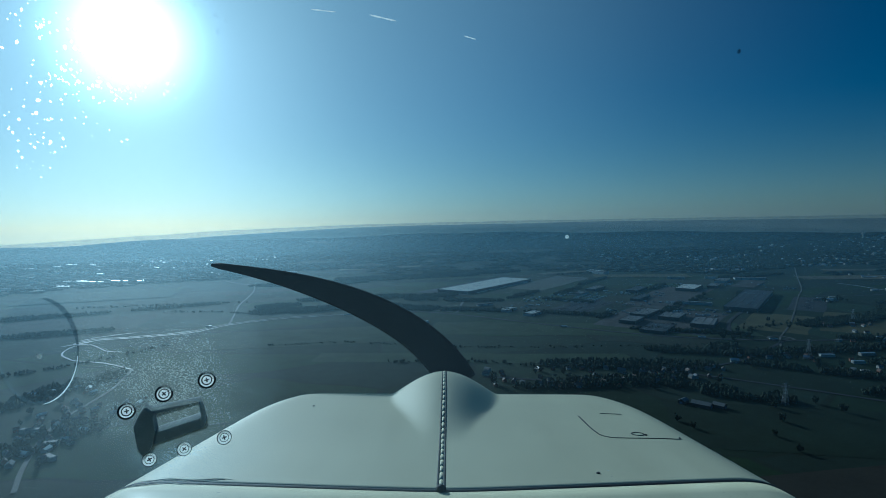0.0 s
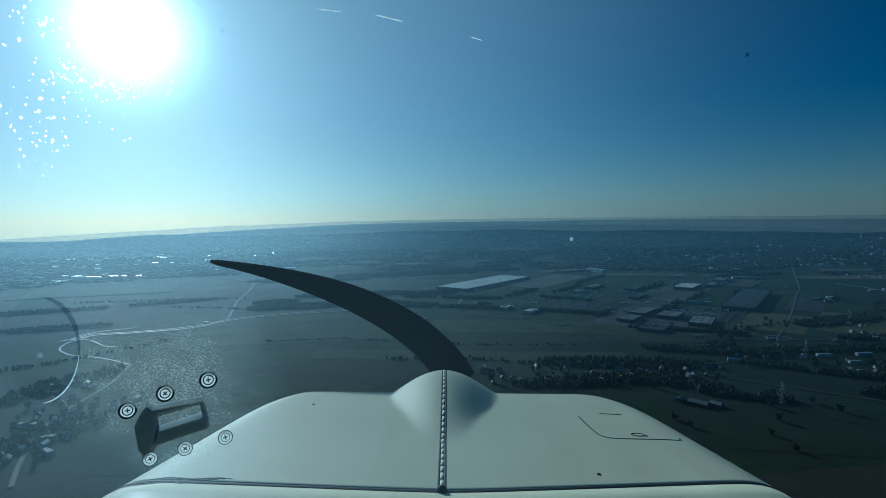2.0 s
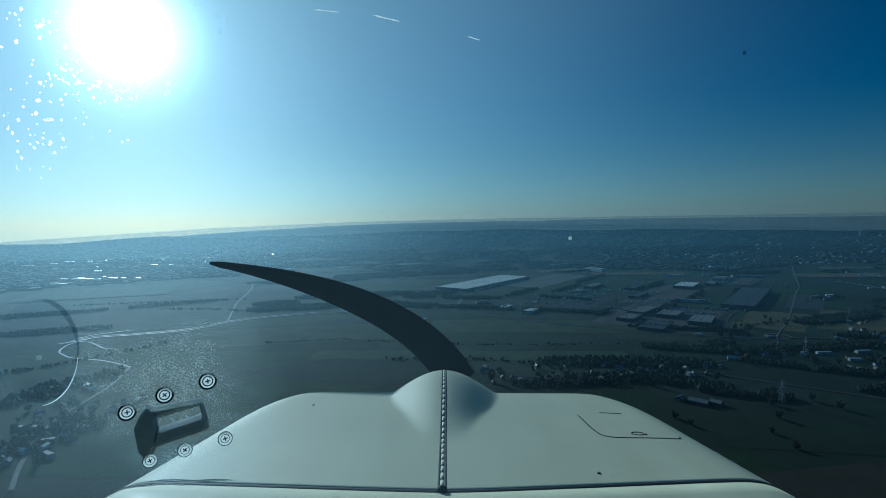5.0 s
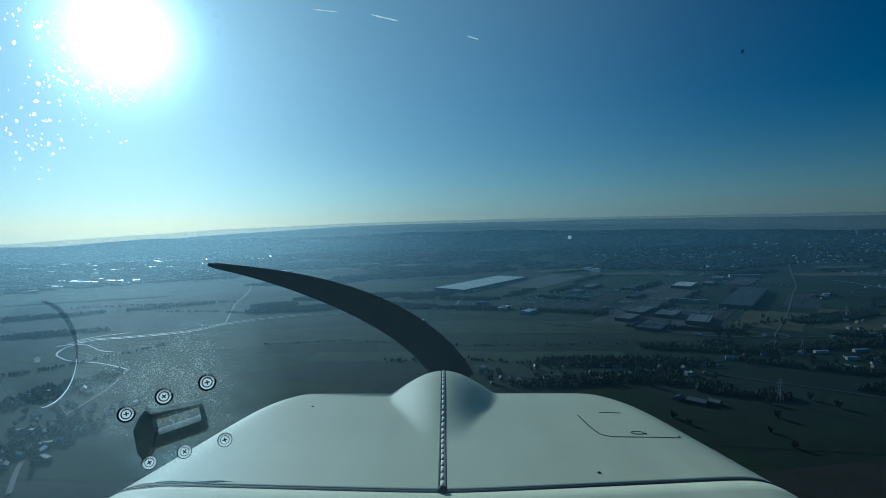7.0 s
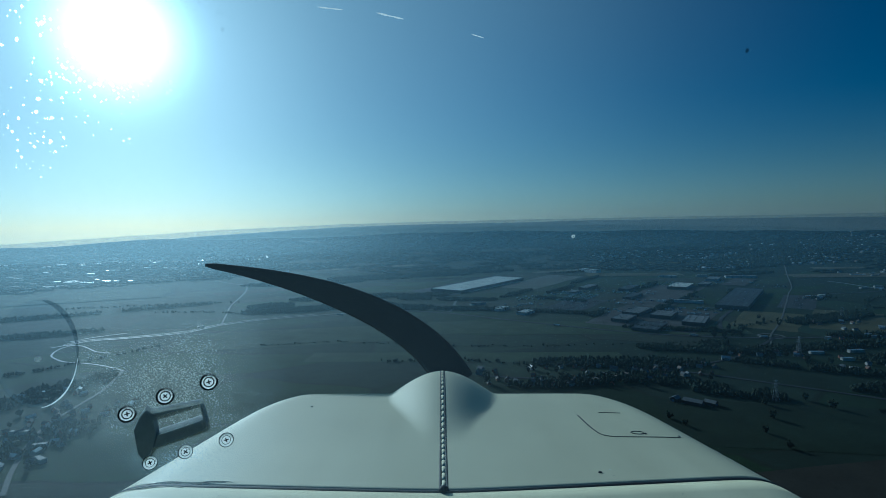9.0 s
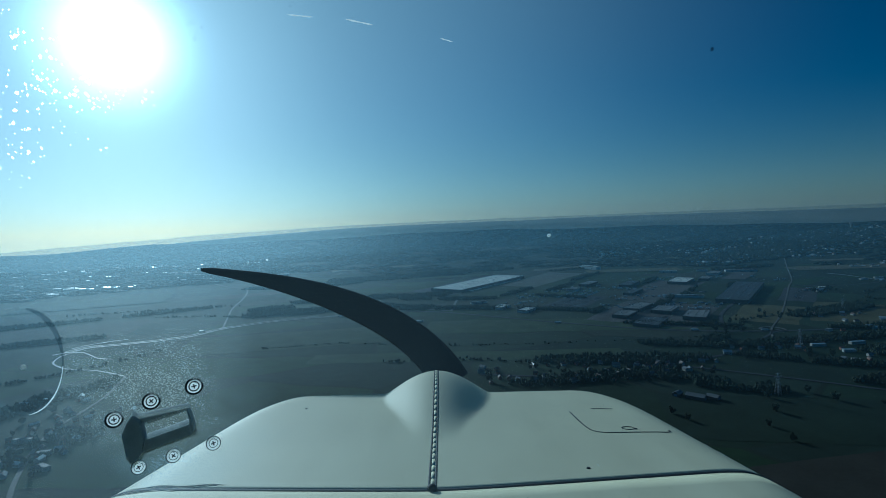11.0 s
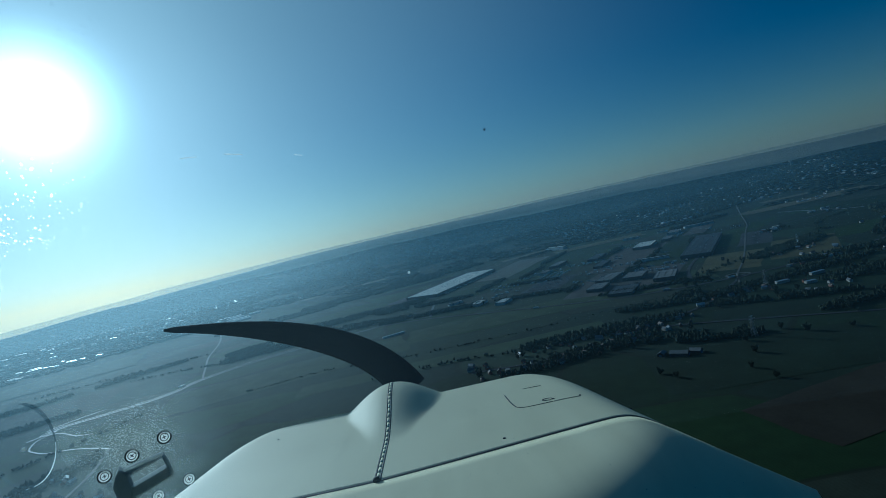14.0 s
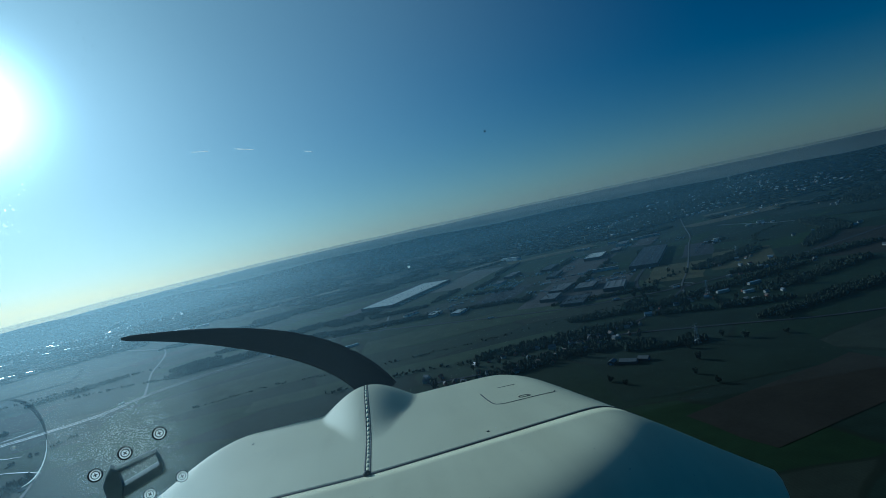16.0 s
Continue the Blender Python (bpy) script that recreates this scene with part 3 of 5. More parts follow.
road([(725 + 24 * math.cos(a), 1150 + 24 * math.sin(a)) for a in [0.3 * i for i in range(22)]], 5, "small roundabout on the estate road", M["track"])
patch_field(1250, 1150, 420, 190, 30, M["tilled"], "brown field beyond the lane")
patch_field(1900, 1650, 520, 240, 24, M["meadow"], "dark green field by the wooded slope")
patch_field(1500, 1000, 360, 170, -20, M["grass"], "rough dark pasture")
patch_field(-700, 2150, 420, 120, 30, M["tilled"], "brown strip behind the winding road")
patch_field(-1050, 1450, 380, 240, 14, M["tilled"], "dark ploughed field beyond the junction")
patch_field(-1500, 1650, 460, 210, 26, M["meadow"], "dark green field beyond the junction")
patch_field(40, 2480, 380, 60, 8, M["grass"], "olive strip behind the white warehouse")
patch_field(880, 2420, 420, 110, -8, M["olive"], "olive rough ground behind the estate")
patch_field(1180, 2080, 240, 80, 50, M["yard"], "worn storage ground at the estate's edge", "yard", 0.22)

# ---- trees and woods ----
ICO_V, ICO_F = [], []
_b = bmesh.new()
bmesh.ops.create_icosphere(_b, subdivisions=1, radius=1)
_b.verts.ensure_lookup_table()
ICO_V = np.array([v.co[:] for v in _b.verts])
ICO_F = np.array([[v.index for v in f.verts] for f in _b.faces])
_b.free()
RNG = np.random.default_rng(7)


def clumps(spots, sizes, heights, rng, rough=0.28):
    """Crowns as uneven clumps, in one mesh."""
    n = len(spots)
    v = ICO_V[None] * (1 + rough * rng.standard_normal((n, len(ICO_V), 1)))
    v = v * np.stack([sizes, sizes, heights * 0.55], 1)[:, None]
    v = v + np.array([[x, y, elev(x, y)] for x, y in spots])[:, None] + (np.array([0, 0, 1]) * (heights * 0.5)[:, None])[:, None]
    f = ICO_F[None] + (np.arange(n) * len(ICO_V))[:, None, None]
    return v.reshape(-1, 3), f.reshape(-1, 3)


def wood(x, y, along, across, ang, count, label, size=3.6, height=9.0, material="leaves", name="wood"):
    """A wood or hedge of many crowns over an uneven stretch of land."""
    ca, sa = math.cos(radians(ang)), math.sin(radians(ang))
    spots = []
    count = int(count * 3.0)
    while len(spots) < count:
        u, v = RNG.uniform(-1, 1, 2)
        if u * u + v * v > 1 + 0.35 * noise.noise((u * 3 + x, v * 3 + y, 0)):
            continue
        px, py = x + u * along / 2 * ca - v * across / 2 * sa, y + u * along / 2 * sa + v * across / 2 * ca
        if math.hypot(px, py) < 4690 and noise.noise((px / 60, py / 60, 4)) > -0.35:
            spots.append((px, py))
    s = 0.74 * size * RNG.uniform(0.5, 1.35, count)
    h = 0.85 * height * RNG.uniform(0.6, 1.3, count)
    vv, ff = clumps(spots, s, h, RNG)
    return tagged(raw(name, vv, ff, M[material]), label, "woodland", kind="stuff")


def hedge(points, count, label="dark overgrown hedge with trees in it", size=2.2, height=4.2):
    line = smooth_line(points, 8.0)
    spots = []
    for i in range(count):
        p = line[int(RNG.integers(len(line)))]
        spots.append((p.x + RNG.normal(0, 4), p.y + RNG.normal(0, 4)))
    s, h = size * RNG.uniform(0.6, 1.5, count), height * RNG.uniform(0.5, 1.6, count)
    vv, ff = clumps(spots, s, h, RNG)
    return tagged(raw("hedge", vv, ff, M["leaves"]), label, "hedge", kind="stuff")


def far_forest():
    """Wooded country between the farmland and the hills."""
    spots = []
    while len(spots) < 22000:
        a, r = RNG.uniform(-1.15, 1.15), math.sqrt(RNG.uniform(2750 ** 2, 4690 ** 2))
        x, y = r * math.sin(a), r * math.cos(a)
        open_land = noise.noise((x / 700, y / 420, 9)) + 0.5 * noise.noise((x / 240, y / 160, 3))
        town = -0.76 < a < -0.38 and r < 3750   # the town's streets thin the trees
        if (town or open_land < 0.10 + (r - 3100) / 2200) and not (town and RNG.random() < 0.3):
            spots.append((x, y))
    n = len(spots)
    vv, ff = clumps(spots, 22 * RNG.uniform(0.6, 1.4, n), 5.5 * RNG.uniform(0.75, 1.25, n), RNG, 0.2)
    return tagged(raw("far_forest", vv, ff, M["conifer"], smooth=True), "dark distant woods merging into haze", "woodland", kind="stuff")


far_forest()
wood(-470, 1630, 300, 90, 12, 420, "dark bare-branched wood beside the carriageway")
wood(-270, 1700, 240, 80, -8, 320, "dark wood between two fields")
wood(-330, 1880, 420, 110, 10, 420, "broad dark wood")
wood(-120, 1640, 260, 70, -20, 300, "dark belt of trees before the warehouse")
wood(-60, 1880, 220, 110, 40, 280, "dark trees beside the lorry yard")
wood(-560, 1720, 150, 70, 20, 150, "dark copse by the winding road")
wood(-620, 2350, 520, 130, 10, 420, "dark wood in front of the greenhouses", 7)
wood(-1300, 2700, 620, 120, -8, 420, "dark wood below the town", 8)
wood(-200, 2560, 700, 200, 12, 620, "wide dark wood behind the warehouse", 7)
wood(120, 2720, 500, 140, -4, 420, "dark woodland edge", 7)
wood(330, 960, 330, 60, -6, 190, "dense dark trees along the village")
wood(250, 860, 300, 50, 8, 130, "dark garden trees among the houses")
wood(520, 1040, 260, 40, -16, 150, "dark tree belt along the stream")
wood(800, 1050, 420, 46, 6, 220, "dark tree belt beyond the roofs")
wood(900, 960, 360, 60, 10, 160, "dark scrub and trees")
wood(990, 1330, 300, 70, 20, 300, "dark copse by the road")
wood(640, 900, 240, 30, -30, 170, "line of dark trees between the paddocks")
wood(560, 1080, 90, 40, 30, 70, "small dark copse")
wood(420, 800, 190, 50, -30, 160, "dark trees behind the farm")
wood(780, 800, 330, 44, 6, 260, "dark belt of trees along the field")
wood(1050, 1120, 420, 50, -6, 300, "dark trees along the lane")
wood(1480, 1500, 420, 90, 60, 330, "dark wood beyond the pasture", 6)
wood(430, 1460, 90, 26, AX, 60, "dark trees round the sheds", 3.5, 8)
wood(560, 1235, 260, 24, -20, 160, "dark screening trees before the sheds", 3.5, 8)
wood(330, 1500, 240, 30, -24, 150, "dark hedge trees before the car park", 3.5, 8)
wood(90, 1580, 200, 40, -14, 150, "dark trees around the pale sheds", 4, 9)
wood(-520, 640, 190, 60, 60, 50, "dark garden trees among houses", 4, 9)
wood(-650, 850, 260, 60, 70, 70, "dark trees beside the village street", 4.5, 10)
wood(1700, 2800, 900, 420, 30, 1100, "dark trees of the wooded suburb", 8, 12)
wood(2250, 3150, 900, 460, 30, 900, "dark trees of the wooded suburb", 9, 12)
wood(1300, 1330, 380, 60, 34, 300, "dark wood along the slope")
wood(1150, 900, 300, 60, 20, 240, "dark trees round the lane end")
wood(1750, 1450, 420, 90, 40, 300, "dark wood between fields", 5)
wood(2100, 1900, 620, 160, 36, 420, "dark wooded slope", 6)
wood(-1000, 1320, 260, 44, 20, 180, "dark belt of trees beyond the junction")
wood(-1250, 1560, 420, 50, 26, 240, "dark belt of trees between fields")
wood(-900, 1750, 300, 40, 30, 160, "dark belt of trees between green fields")
wood(620, 2270, 320, 24, AX, 150, "dark tree belt beside the bare plot", 4, 9)
wood(660, 1560, 200, 30, AX, 130, "dark trees between the works yards", 3.5, 8)
wood(820, 1740, 240, 20, AX, 120, "dark tree row beside the estate road", 3.5, 8)
wood(450, 1980, 260, 30, AX, 70, "dark trees behind the car park", 3.5, 8)
wood(390, 1740, 180, 30, -36, 120, "dark trees along the car park", 3.5, 8)
wood(270, 1900, 240, 40, AX, 90, "dark scrub before the warehouse", 3.5, 8)
wood(60, 1780, 260, 50, -10, 200, "dark scrub beside the service road", 3.5, 8)
wood(820, 2060, 220, 26, AX, 120, "dark trees within the estate", 4, 9)
wood(1010, 1830, 120, 24, AX, 70, "dark trees beside the long hall", 4, 9)
wood(1330, 2330, 320, 60, 10, 220, "dark trees at the estate's edge", 5, 10)
hedge([(520, 2535), (600, 2548), (700, 2575)], 26, "row of round dark bushes behind the bare plot", 6.0, 7.0)
hedge([(-400, 1165), (-240, 1183), (-33, 1131), (135, 1111), (314, 1105), (545, 1111)], 150, "low dark hedge across the fields", 1.8, 2.6)
hedge([(-130, 1010), (60, 1000), (220, 950), (480, 960)], 150)
hedge([(640, 1150), (745, 1270), (900, 1330), (1230, 1470)], 150)
hedge([(-900, 1650), (-700, 1620), (-560, 1560)], 80)
hedge([(-1250, 1750), (-950, 1800), (-700, 1830)], 110)
hedge([(-900, 900), (-760, 1000), (-640, 1180)], 110)
hedge([(1200, 1480), (1330, 1620), (1500, 1700)], 90)


def tree_proto(x, y, seed, height, spread, material, label):
    """A tree: a tapered trunk with limbs, a crown of many leaf clumps with gaps."""
    rng = np.random.default_rng(seed)
    root = group_root("tree", x, y)
    tagged(root, label, "tree", "field trees")
    bm = bmesh.new()
    tube(bm, (0, 0, -0.3), (0, 0, height * 0.5), height * 0.035, height * 0.02, 7)
    tips = []
    for i in range(7):
        a, z = i * 2.4 + rng.uniform(0, 0.5), height * rng.uniform(0.25, 0.5)
        tip = (math.cos(a) * spread * rng.uniform(0.5, 0.8), math.sin(a) * spread * rng.uniform(0.5, 0.8), z + height * rng.uniform(0.15, 0.4))
        tube(bm, (0, 0, z), tip, height * 0.014, height * 0.004, 5)
        tips.append(tip)
    part("trunk", bm, M["bark"], root)
    n = 110
    c = np.array([tips[i % 7] for i in range(n)]) * rng.uniform(0.3, 1.15, (n, 1)) + rng.normal(0, spread * 0.17, (n, 3))
    c[:, 2] = np.clip(c[:, 2], height * 0.25, height) + rng.normal(0, height * 0.05, n)
    v = ICO_V[None] * (1 + 0.45 * rng.standard_normal((n, 12, 1))) * (spread * rng.uniform(0.10, 0.24, (n, 1, 1))) + c[:, None]
    f = ICO_F[None] + (np.arange(n) * 12)[:, None, None]
    raw("crown", v.reshape(-1, 3), f.reshape(-1, 3), M[material], root)
    return root


PROTO_TREES = [tree_proto(455, 735, 1, 13, 5.5, "leaves", "dark broadleaf tree standing in a field"),
               tree_proto(300, 690, 2, 10, 4.2, "leaves", "small dark broadleaf tree beside a hedge"),
               tree_proto(560, 1010, 3, 16, 5.0, "conifer", "tall dark conifer near the houses")]


def plant(x, y, kind, scale):
    t = copy_thing(PROTO_TREES[kind], pose(x, y, elev(x, y), 0, 0, RNG.uniform(0, 360)))
    t.scale = (scale, scale, scale * RNG.uniform(0.85, 1.2))
    return t


for cx, cy, sx, sy, count in ((250, 880, 190, 60, 34), (-540, 690, 80, 140, 9), (500, 740, 160, 90, 7), (720, 950, 180, 60, 22),
                              (640, 1180, 60, 60, 8), (800, 1300, 120, 60, 10), (340, 650, 60, 60, 3), (1180, 1640, 60, 40, 8)):
    for _ in range(count):
        plant(cx + RNG.uniform(-sx, sx), cy + RNG.uniform(-sy, sy), int(RNG.integers(3)), RNG.uniform(0.6, 1.2))


# ---- buildings ----
def flat_building(x, y, along, across, h, ang, roof, wall, label, doors=0, lights=0, plant_boxes=0, category="warehouse", name="warehouse", group=""):
    """A flat-roofed shed: clad walls, a roof with a parapet, rooflights, plant and loading doors."""
    root = group_root(name, x, y, ang)
    tagged(root, label, category, group)
    bm = bmesh.new()
    box(bm, 0, 0, -3, along, across, h + 3)
    part("wall", bm, M[wall], root)
    if lights or doors:     # small sheds have no parapet
        bm = bmesh.new()
        for sx, sy, px, py in ((along + 0.6, 0.6, 0, across / 2), (along + 0.6, 0.6, 0, -across / 2), (0.6, across - 0.6, along / 2, 0), (0.6, across - 0.6, -along / 2, 0)):
            box(bm, px, py, h - 1.0, sx, sy, 1.9)
        part("parapet", bm, M["darksheet"], root)
    bm = bmesh.new()
    box(bm, 0, 0, h + 0.004, along - 0.8, across - 0.8, 0.3)
    top = part("roof", bm, M[roof], root)
    if lights:
        bm = bmesh.new()
        nx, ny = max(2, int(along / lights)), max(2, int(across / lights))
        for i in range(nx):
            for j in range(ny):
                box(bm, (i + 0.5) / nx * along - along / 2, (j + 0.5) / ny * across - across / 2, h + 0.3, 5.0, 3.0, 0.8)
        part("rooflights", bm, M["sheet" if roof == "membrane" else "greyroof"], top, "rows of dull rooflights")["kind"] = "stuff"
    for i in range(plant_boxes):
        bm = bmesh.new()
        box(bm, RNG.uniform(-0.4, 0.4) * along, RNG.uniform(-0.35, 0.35) * across, h + 0.3, RNG.uniform(3, 6), RNG.uniform(2, 4), RNG.uniform(1.5, 2.6), 0, 0.1)
        part("air_handler", bm, M["steel"], top, "grey roof plant box")
    for i in range(doors):
        bm = bmesh.new()
        box(bm, (i + 0.5) / doors * along * 0.9 - along * 0.45, -across / 2 - 0.15, 0.2, 4.0, 0.3, 4.6)
        part("loading_door", bm, M["shutter"], root, "blue loading door")
    return root


flat_building(159, 2170, 485, 142, 10, 53, "membrane", "darksheet", "huge warehouse with a white flat roof", doors=24, lights=22, plant_boxes=8)
flat_building(547, 1467, 110, 45, 9, AX - 4, "greyroof", "darksheet", "flat-roofed grey works building", 4, 14, 3, group="estate sheds")
flat_building(476, 1372, 79, 42, 8, AX, "greyroof", "darksheet", "small flat-roofed grey works building", 3, 14, 2, group="estate sheds")
flat_building(597, 1409, 83, 52, 9, AX, "greyroof", "darksheet", "square flat-roofed grey works building", 3, 14, 3, group="estate sheds")
flat_building(640, 1320, 105, 52, 9, AX + 4, "greyroof", "darksheet", "long flat-roofed grey works building", 4, 14, 3, group="estate sheds")
# dark block added where shadow lies before the sheds
flat_building(500, 1262, 96, 58, 7, AX, "darkroof", "darksheet", "low dark block standing in for the shadow before the sheds", 3, 16, 2, group="estate sheds")
flat_building(950, 1662, 430, 84, 11, AX, "darkroof", "darksheet", "very long works hall with a dark bitumen roof", 12, 20, 8)
flat_building(900, 1975, 140, 66, 10, AX, "membrane", "darksheet", "works hall with a worn pale roof", 5, 18, 4, group="estate sheds")
flat_building(763, 1622, 84, 15, 8, -28, "membrane", "sheet", "narrow white office block", 0, 12, 2, "office", "office_block")
flat_building(994, 2308, 72, 16, 8, -28, "membrane", "sheet", "narrow white works block", 2, 14, 1, "office", "office_block")
flat_building(722, 2560, 120, 30, 14, -64, "membrane", "sheet", "white gabled-end hall standing behind the plot", 2, 20, 2)
flat_building(174, 1565, 54, 32, 7, AX, "membrane", "sheet", "small shed with a pale roof", 2, 14, 1, group="pale sheds")
flat_building(238, 1496, 56, 30, 7, AX, "membrane", "sheet", "small shed with a pale striped roof", 2, 14, 1, group="pale sheds")
flat_building(1020, 2030, 90, 34, 8, AX, "greyroof", "darksheet", "grey flat-roofed works building by the road", 3, 14, 2, group="estate sheds")
flat_building(560, 2010, 110, 36, 8, AX, "greyroof", "darksheet", "grey works building beside the plot", 3, 14, 2, group="estate sheds")
flat_building(470, 1880, 60, 30, 7, AX, "greyroof", "sheet", "low grey shed in a worn yard", 2, 14, 1, group="estate sheds")
flat_building(640, 1760, 120, 30, 7, AX, "darkroof", "darksheet", "long low dark shed", 3, 16, 2, group="estate sheds")
flat_building(700, 1960, 130, 40, 8, AX, "darkroof", "darksheet", "long low dark shed", 3, 16, 2, group="estate sheds")
flat_building(1130, 2180, 100, 44, 9, AX, "greyroof", "sheet", "grey works hall at the estate's edge", 3, 16, 2, group="estate sheds")

flat_building(1138, 2296, 44, 14, 8, -22, "membrane", "sheet", "small white works block", 0, 12, 1, "office", "office_block")
flat_building(1272, 2232, 120, 30, 8, -16, "greyroof", "sheet", "long grey works hall behind the car park", 3, 16, 2, group="estate sheds")
flat_building(113, 1672, 50, 14, 6, 20, "greyroof", "sheet", "low grey shed by the service road", 2, 14, 0, group="pale sheds")
flat_building(-85, 1398, 60, 7, 4, 14, "glint", "sheet", "long low field shelter", 0, 0, 0, "shed", "field_shelter")
flat_building(1186, 1667, 46, 12, 6, -34, "glint", "render", "long low farm shed among trees", 0, 0, 0, "shed", "farm_shed", "farm sheds")
flat_building(1230, 1690, 26, 10, 6, -20, "membrane", "render", "white farm shed among trees", 0, 0, 0, "shed", "farm_shed", "farm sheds")
for fx, fy, fl, fa in ((1490, 1850, 30, 10), (1530, 1830, 26, -30), (1510, 1800, 22, 50), (1560, 1870, 28, -12), (1545, 1790, 20, 20), (1710, 2160, 46, -12), (1790, 2180, 24, 30), (1760, 2130, 30, 0),
                       (716, 997, 26, -4), (796, 1003, 30, 4), (738, 949, 20, -8), (929, 1117, 20, 0), (824, 1115, 14, 30), (691, 901, 16, 40), (704, 890, 12, -20)):
    flat_building(fx, fy, fl, 8, 5, fa, "glint" if fl > 18 else "greyroof", "render", "low shed with a dull metal roof between dark trees", 0, 0, 0, "shed", "farm_shed", "farm sheds")

for fx, fy, fl, fa in ((-559, 683, 26, 0), (-500, 640, 16, 20), (-470, 600, 18, -30)):
    flat_building(fx, fy, fl, 7, 5, fa, "greyroof", "render", "low village shed with a dull grey roof", 0, 0, 0, "shed", "farm_shed", "farm sheds")

# glasshouses and large sheds by the town
for i, (gx, gy, gl) in enumerate(((-980, 2770, 150), (-955, 2730, 150), (-900, 2690, 110), (-870, 2655, 90), (-840, 2790, 60))):
    flat_building(gx, gy, gl, 16, 6, 12, "glint", "plastic", "long low pale greenhouse", 0, 0, 0, "greenhouse", "greenhouse", "greenhouses")
for i in range(80):
    a = RNG.uniform(-0.74, -0.40)
    r = RNG.choice([2880, 3000, 3300, 3560, 3650]) + RNG.normal(0, 60)
    flat_building(r * math.sin(a), r * math.cos(a), RNG.uniform(14, 60), RNG.uniform(7, 12), RNG.uniform(5, 8), RNG.uniform(-14, 24),
                  "glint" if RNG.random() < 0.4 else "greyroof", "sheet", "pale commercial shed at the far town's edge", 0, 0, 0, "shed", "town_shed", "town sheds")
for i in range(9):
    flat_building(-1790 + i * 42 + RNG.normal(0, 10), 2440 + RNG.normal(0, 14), RNG.uniform(18, 40), 14, 8, RNG.uniform(-8, 14), "glint", "sheet",
                  "small pale farm shed in a row", 0, 0, 0, "shed", "town_shed", "town sheds")


def house_proto(x, y, ang, l, w, h, pitch, wall, roof, label):
    """A house: walls with gables, a pitched roof with eaves, a chimney, windows and a door."""
    root = group_root("house", x, y, ang)
    tagged(root, label, "house", "houses")
    bm = bmesh.new()
    pts = [(-w / 2, -0.5), (w / 2, -0.5), (w / 2, h), (0, h + pitch), (-w / 2, h)]
    a = [bm.verts.new((-l / 2, p, q)) for p, q in pts]
    b = [bm.verts.new((l / 2, p, q)) for p, q in pts]
    bm.faces.new(a[::-1])
    bm.faces.new(b)
    for i in range(5):
        bm.faces.new((a[i], a[(i + 1) % 5], b[(i + 1) % 5], b[i]))
    part("wall", bm, M[wall], root)
    bm = bmesh.new()
    over = 0.5
    for s in (-1, 1):
        lo = (s * (w / 2 + over), h - over * pitch / (w / 2) + 0.06)
        hi = (0, h + pitch + 0.06)
        v = [bm.verts.new((ex, p, q + dz)) for dz in (0, 0.22) for ex, (p, q) in ((-l / 2 - over, lo), (l / 2 + over, lo), (l / 2 + over, hi), (-l / 2 - over, hi))]
        for f in ((0, 1, 2, 3), (4, 5, 6, 7), (0, 1, 5, 4), (1, 2, 6, 5), (2, 3, 7, 6), (3, 0, 4, 7)):
            bm.faces.new([v[i] for i in f])
    bmesh.ops.recalc_face_normals(bm, faces=bm.faces)
    top = part("roof", bm, M[roof], root)
    bm = bmesh.new()
    box(bm, l * 0.3, 0.6, h + pitch * 0.5, 0.8, 0.8, pitch * 0.5 + 1.3)
    part("chimney", bm, M["brick"], top)
    for s in (-1, 1):
        for fx in (-0.32, 0.32):
            bm = bmesh.new()
            box(bm, fx * l, s * (w / 2 + 0.02), 1.0, 1.3, 0.16, 1.4)
            part("window", bm, M["glass"], root)
    bm = bmesh.new()
    box(bm, 0, -w / 2 - 0.02, 0, 1.0, 0.16, 2.05)
    part("door", bm, M["shutter"], root)
    return root


PROTO_HOUSES = [house_proto(205, 838, 20, 11, 8, 4.6, 3.4, "render", "tile", "rendered village house with a brown tiled roof"),
                house_proto(300, 915, -30, 13, 8.5, 5.0, 3.6, "render", "slate", "rendered house with a grey slate roof"),
                house_proto(106, 866, 70, 10, 7.5, 4.4, 3.2, "brick", "tile", "brick house with a brown tiled roof"),
                house_proto(526, 969, -20, 14, 9, 5.0, 2.6, "render", "glint", "pale house with a metal roof")]


def settle_houses(cx, cy, sx, sy, count, kinds, turn=90, gap=14):
    spots = []
    tries = 0
    while len(spots) < count and tries < count * 30:
        tries += 1
        x, y = cx + RNG.uniform(-sx, sx), cy + RNG.uniform(-sy, sy)
        if all(math.hypot(x - a, y - b) > gap for a, b in spots):
            spots.append((x, y))
            home = copy_thing(PROTO_HOUSES[kinds[int(RNG.integers(len(kinds)))]], pose(x, y, elev(x, y), 0, 0, RNG.uniform(-turn, turn)))
            home.scale = (RNG.uniform(0.62, 0.9), RNG.uniform(0.65, 0.85), RNG.uniform(0.7, 0.85))


settle_houses(250, 890, 190, 50, 44, (0, 1, 2, 0, 1, 2, 2))
settle_houses(-535, 690, 60, 130, 44, (0, 2, 1, 3, 2))
settle_houses(-640, 850, 60, 60, 12, (0, 1, 2, 3))
settle_houses(740, 950, 90, 60, 9, (0, 1, 2, 2, 1, 3))
settle_houses(960, 1230, 70, 60, 10, (0, 1, 3))
settle_houses(1180, 1650, 40, 26, 8, (0, 1, 3))
settle_houses(1250, 1000, 90, 60, 10, (0, 1, 3))
settle_houses(600, 1010, 80, 30, 8, (2, 1, 0, 2, 1))
settle_houses(930, 1090, 160, 30, 8, (2, 1, 0, 2, 1))
